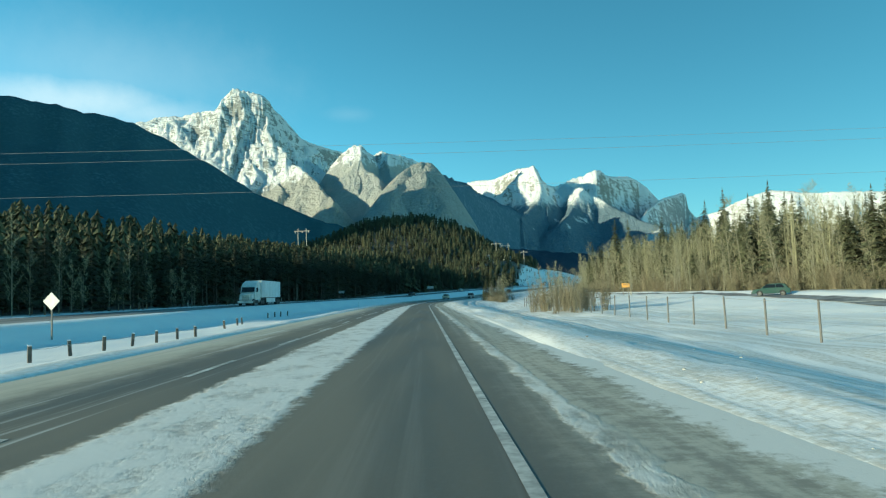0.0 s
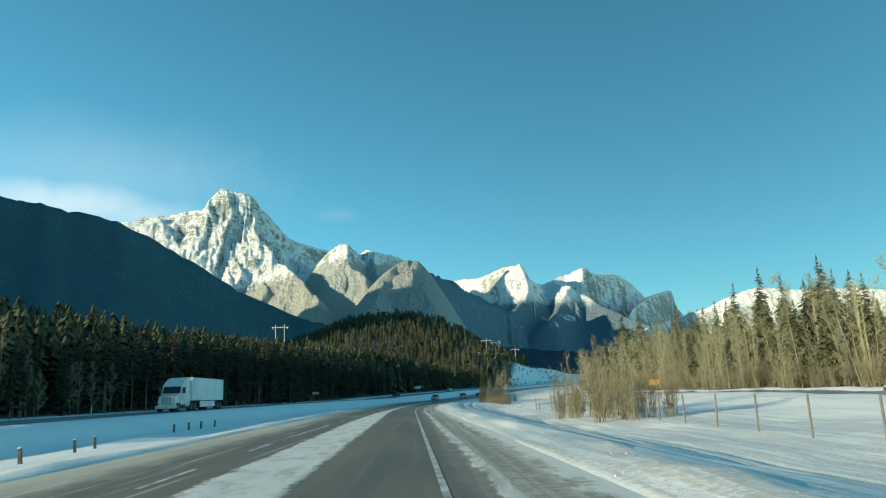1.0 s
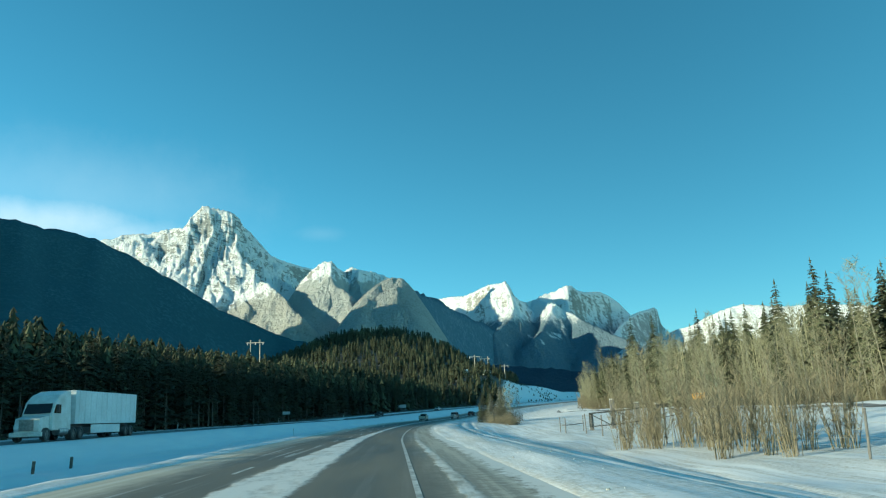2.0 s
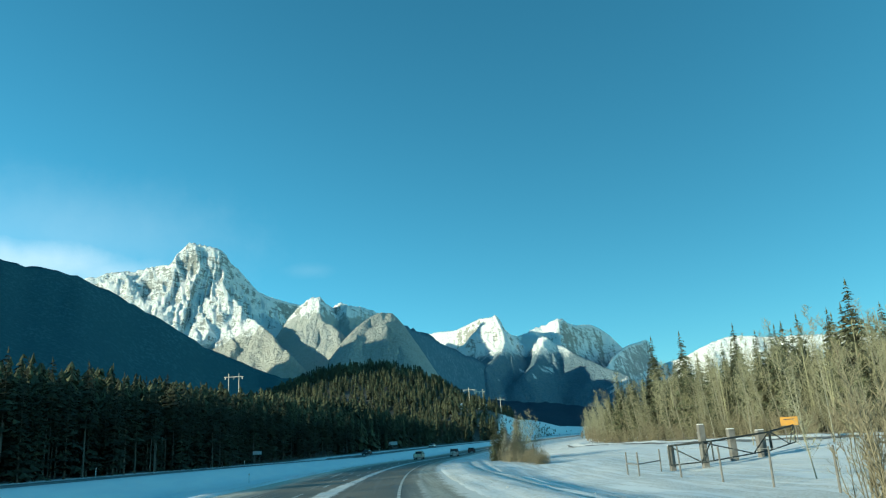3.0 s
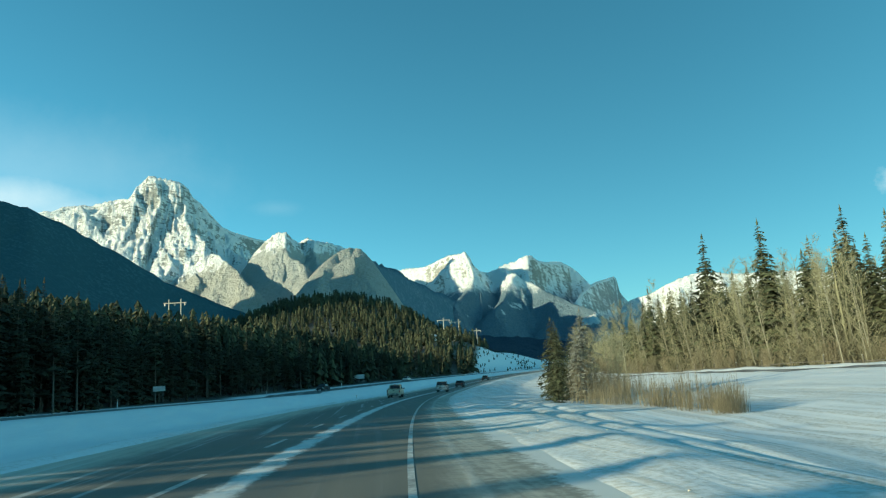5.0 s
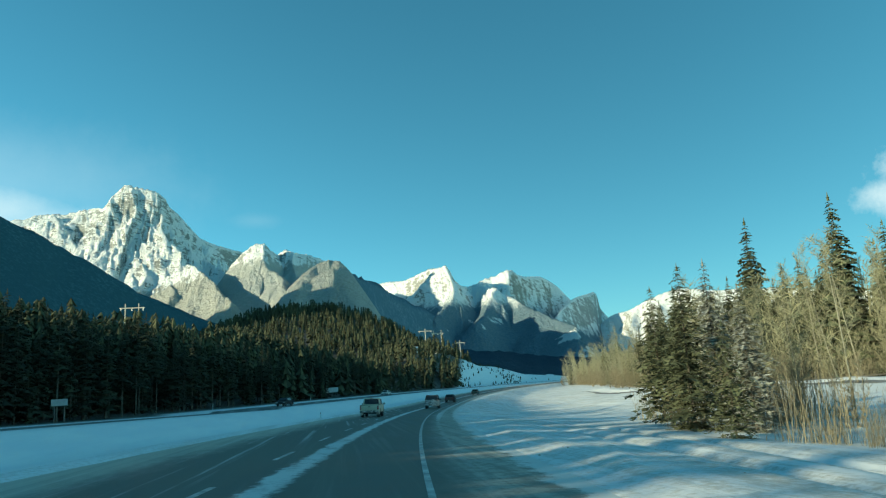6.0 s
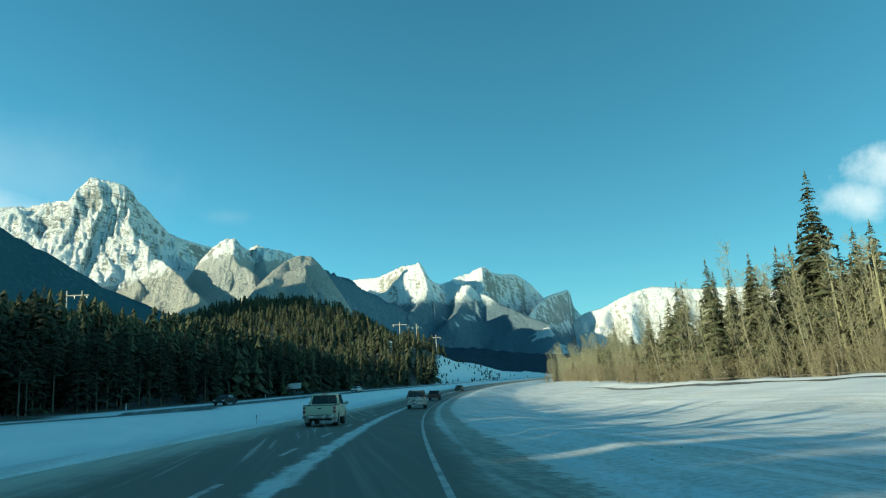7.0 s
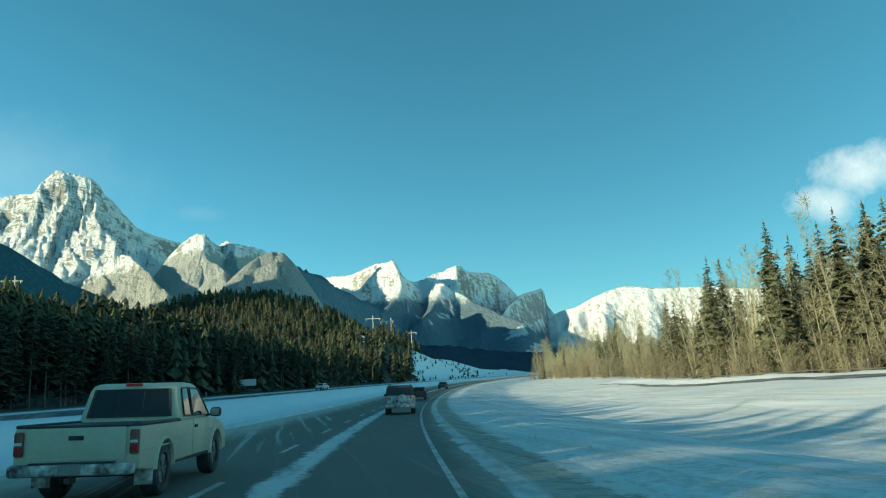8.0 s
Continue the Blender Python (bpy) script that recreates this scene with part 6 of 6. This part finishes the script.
dia = tagged(new("road_sign"), "diamond road sign in the snowy median, its bare back showing", "road sign")
stand(dia, -22.4, 43.0, 8)
part("panel", box_bm(0, 0, 2.25, 0.76, 0.012, 0.76, 0.01, turn=Matrix.Rotation(radians(45), 4, "Y")), SIGN_GREY, dia)
part("post", box_bm(0, 0.05, 1.2, 0.09, 0.06, 2.9, 0.008), WOOD_GREY, dia)
part("bracket", box_bm(0, 0.02, 2.25, 0.5, 0.03, 0.05), GALV, dia)

stub = tagged(new("barrier_post"), "short dark timber post in the snowy median", "post", "short posts in the median")
part("shaft", box_bm(0, 0, 0.20, 0.15, 0.15, 0.9, 0.015), POST_DARK, stub)
part("snow_cap", box_bm(0, 0, 0.67, 0.14, 0.14, 0.05, 0.02), CAP_SNOW, stub, "dab of snow")
spots = [(-15.9 + 0.10 * k, 28.9 + 3.0 * k) for k in range(7)] + [(-20.2, y) for y in (88.7, 92.5, 96.0, 100.5)] + [(-17.2, 60.0), (-17.9, 66.5), (-18.4, 70.0)]
for i, (x, y) in enumerate(spots):
    m = Matrix.Translation((x, y, ground_at(x, y))) @ Matrix.Rotation(radians(random.uniform(-5, 5)), 4, "Y") @ Matrix.Rotation(radians(random.uniform(0, 40)), 4, "Z")
    if i == 0:
        stub.matrix_basis = m
    else:
        copy_thing(stub, m)
cable = tagged(new("barrier_cable"), "slack steel cable strung along the short median posts", "cable")
s, pts = Soup(), []
for (x0, y0), (x1, y1) in zip(spots[:6], spots[1:7]):
    a, b = Vector((x0, y0, ground_at(x0, y0) + 0.5)), Vector((x1, y1, ground_at(x1, y1) + 0.5))
    pts += [a, a.lerp(b, 0.5) - Vector((0, 0, 0.05))]
s.tube(pts + [b], [0.014] * (len(pts) + 1), 4)
ob = new("strand", s.data("strand", GALV))
ob.parent = cable

marker = tagged(new("marker_post"), "slim white delineator post beside the carriageway", "marker post", "delineator posts")
part("shaft", box_bm(0, 0, 0.45, 0.10, 0.03, 1.3, 0.01), SIGN_WHITE, marker)
part("reflector", box_bm(0, -0.02, 0.95, 0.07, 0.012, 0.14, 0.004), AMBER_LENS, marker, "amber reflector")
spots = [(float(edge_x(y)) - 39.0, y) for y in (62.0, 118.0, 176.0, 232.0, 290.0, 345.0)] + [(-18.0, 172.5), (float(edge_x(255)) - 14.0, 255.0)]
for i, (x, y) in enumerate(spots):
    m = Matrix.Translation((x, y, ground_at(x, y)))
    if i == 0:
        marker.matrix_basis = m
    else:
        copy_thing(marker, m)


def h_pylon(x, y, top, label, arm=10.0, gap=5.0, legs=2):
    """A timber power pole: one leg or two, a crossarm, insulators."""
    v = tagged(new("power_pole"), label, "power pole", "timber power poles")
    z = ground_at(x, y)
    for k in range(legs):
        px = x + (k - (legs - 1) / 2) * gap
        part("pole", rod_bm((px, y, z - 0.5), (px, y, top), 0.32, 9, 0.25), POLE, v)
    part("crossarm", box_bm(x, y, top - 1.8, arm, 0.4, 0.45, 0.03), POLE, v)
    for k in range(3):
        part("insulator", rod_bm((x + (k - 1) * arm * 0.44, y, top - 2.0), (x + (k - 1) * arm * 0.44, y, top - 3.1), 0.16, 8), SIGN_GREY, v)
    return v


POLE = mat("sun_bleached_pole_timber", (0.52, 0.49, 0.42), 0.85, vary=(0.40, 0.37, 0.31), scale=0.6, fine=4)
h_pylon(-89.0, 497.0, 50.0, "twin-legged timber power pole rising over the forest", 10.5, 5.6)
h_pylon(56.0, 645.0, 47.5, "timber power pole with a crossarm on the hill", 9.0, 1, 1)
h_pylon(64.5, 648.0, 46.0, "twin-legged timber power pole on the hill's shoulder", 8.0, 5.0)
h_pylon(86.0, 690.0, 42.0, "far timber power pole at the head of the snow slope", 7.0, 1, 1)


def service_pole(x, y, h):
    """A plain timber pole whose insulators hold the lines that cross the highway."""
    v = tagged(new("service_pole"), "timber pole that carries the lines over the highway", "power pole", "poles of the crossing line")
    z = ground_at(x, y)
    part("pole", rod_bm((x, y, z - 0.5), (x, y, z + h), 0.16, 10, 0.11), POLE, v)
    for top in CROSSING:
        part("insulator", rod_bm((x, y - 0.10, top), (x, y - 0.26, top), 0.05, 8), SIGN_GREY, v)


CROSSING = (6.85, 8.45, 8.95)
service_pole(-48.5, 34.2, 10.0)
service_pole(39.0, 34.2, 10.0)
for top in CROSSING:
    s = Soup()
    pts = [Vector((-48.5 + 87.5 * u, 34.0, top - 1.4 * u * (1 - u))) for u in np.linspace(0, 1, 25)]
    s.tube(pts, [0.0060] * 25, 5)
    tagged(new("overhead_line", s.data("overhead_line", GALV)), "thin sunlit cable strung across the highway", "cable", "lines over the highway")


def hut(x, y, w, d, h, label):
    v = tagged(new("utility_building"), label, "building")
    stand(v, x, y, -6)
    part("wall", box_bm(0, 0, h / 2 - 1, w, d, h + 2, 0.03), WHITE_PAINT, v)
    part("roof", prism_bm([(-d / 2 - 0.4, h), (0, h + d * 0.22), (d / 2 + 0.4, h), (d / 2 + 0.4, h + 0.25), (0, h + d * 0.22 + 0.3), (-d / 2 - 0.4, h + 0.25)], w + 0.8, bevel=0), CAP_SNOW, v, "snow-covered roof")
    for k in (-1, 1):
        win = part("window", box_bm(k * w * 0.25, -d / 2 - 0.03, h * 0.55, 1.2, 0.08, 1.0, 0.01), BLACK_TRIM, v)
        part("pane", box_bm(0, 0, 0, 1.0, 0.02, 0.8), CAR_GLASS, win).location = (k * w * 0.25, -d / 2 - 0.08, h * 0.55)
    part("door", box_bm(0, -d / 2 - 0.03, 1.0, 1.0, 0.06, 2.1, 0.01), BLACK_TRIM, v)
    return v


hut(47.0, 650.0, 7.0, 5.0, 3.4, "small white utility building on the wooded hill")
hut(66.0, 652.0, 6.0, 4.5, 3.0, "low white shed below the power poles")


# The low rail fence along the foot of the right-hand wood.
rail_spots = [(wood_edge(float(y)) - 5.0, float(y)) for y in np.arange(150, 340, 7.5)]
proto = tagged(new("fence_post"), "short weathered post of the low fence before the wood", "fence post", "posts of the fence before the wood")
part("shaft", rod_bm((0, 0, -0.3), (0, 0, 1.25), 0.075, 8, 0.065), POST_DARK, proto)
part("snow_cap", rod_bm((0, 0, 1.25), (0, 0, 1.31), 0.06, 8, 0.03), CAP_SNOW, proto, "dab of snow")
for i, (x, y) in enumerate(rail_spots):
    m = Matrix.Translation((x, y, ground_at(x, y))) @ Matrix.Rotation(radians(random.uniform(-3, 3)), 4, "Y")
    if i == 0:
        proto.matrix_basis = m
    else:
        copy_thing(proto, m)
rails = tagged(new("rail_fence"), "dark weathered rails strung before the bare wood", "fence")
for (x0, y0), (x1, y1) in zip(rail_spots[:-1], rail_spots[1:]):
    part("rail", beam_bm((x0 - 0.09, y0, ground_at(x0, y0) + 0.5), (x1 - 0.09, y1, ground_at(x1, y1) + 0.5), 0.04, 0.09, 0), POST_DARK, rails)


LUMP = mat("gritty_ploughed_snow", (0.62, 0.60, 0.55), 0.85, vary=(0.30, 0.27, 0.22), scale=1.5, fine=12, per_island=0.3)
# Lumps of ploughed snow thrown over both verges: too many to count.
def snow_lumps(name, label, count, seed, where):
    rng = random.Random(seed)
    s = Soup()
    for i in range(count):
        y, d, size = where(rng)
        x = float(edge_x(y)) + d
        c = Vector((x, y, ground_at(x, y) + size * 0.15))
        a0, n = rng.uniform(0, 6.28), 6
        rings = []
        for h, w in ((-0.4, 1.0), (0.25, 0.9), (0.6, 0.45)):
            rings.append([c + Vector((math.cos(a0 + 1.047 * k) * w * rng.uniform(0.7, 1.2), math.sin(a0 + 1.047 * k) * w * rng.uniform(0.7, 1.3), h * rng.uniform(0.8, 1.1))) * size - c * 0 for k in range(n)])
        for lo, hi in zip(rings[:-1], rings[1:]):
            for k in range(n):
                s.quad(lo[k], lo[(k + 1) % n], hi[(k + 1) % n], hi[k])
        top = c + Vector((0, 0, 0.68 * size))
        for k in range(n):
            s.tri(rings[2][k], rings[2][(k + 1) % n], top)
    return tagged(new(name, s.data(name, LUMP)), label, "snow", kind="stuff")


snow_lumps("snow_lumps", "ploughed lumps of dirty snow strewn over the verges", 450, 17,
           lambda r: (r.uniform(4, 300) if r.random() < 0.8 else r.uniform(4, 120), 2.7 + abs(r.gauss(0, 1.1)) + (r.random() ** 4) * 6, 0.012 + 0.030 * r.random() ** 4))
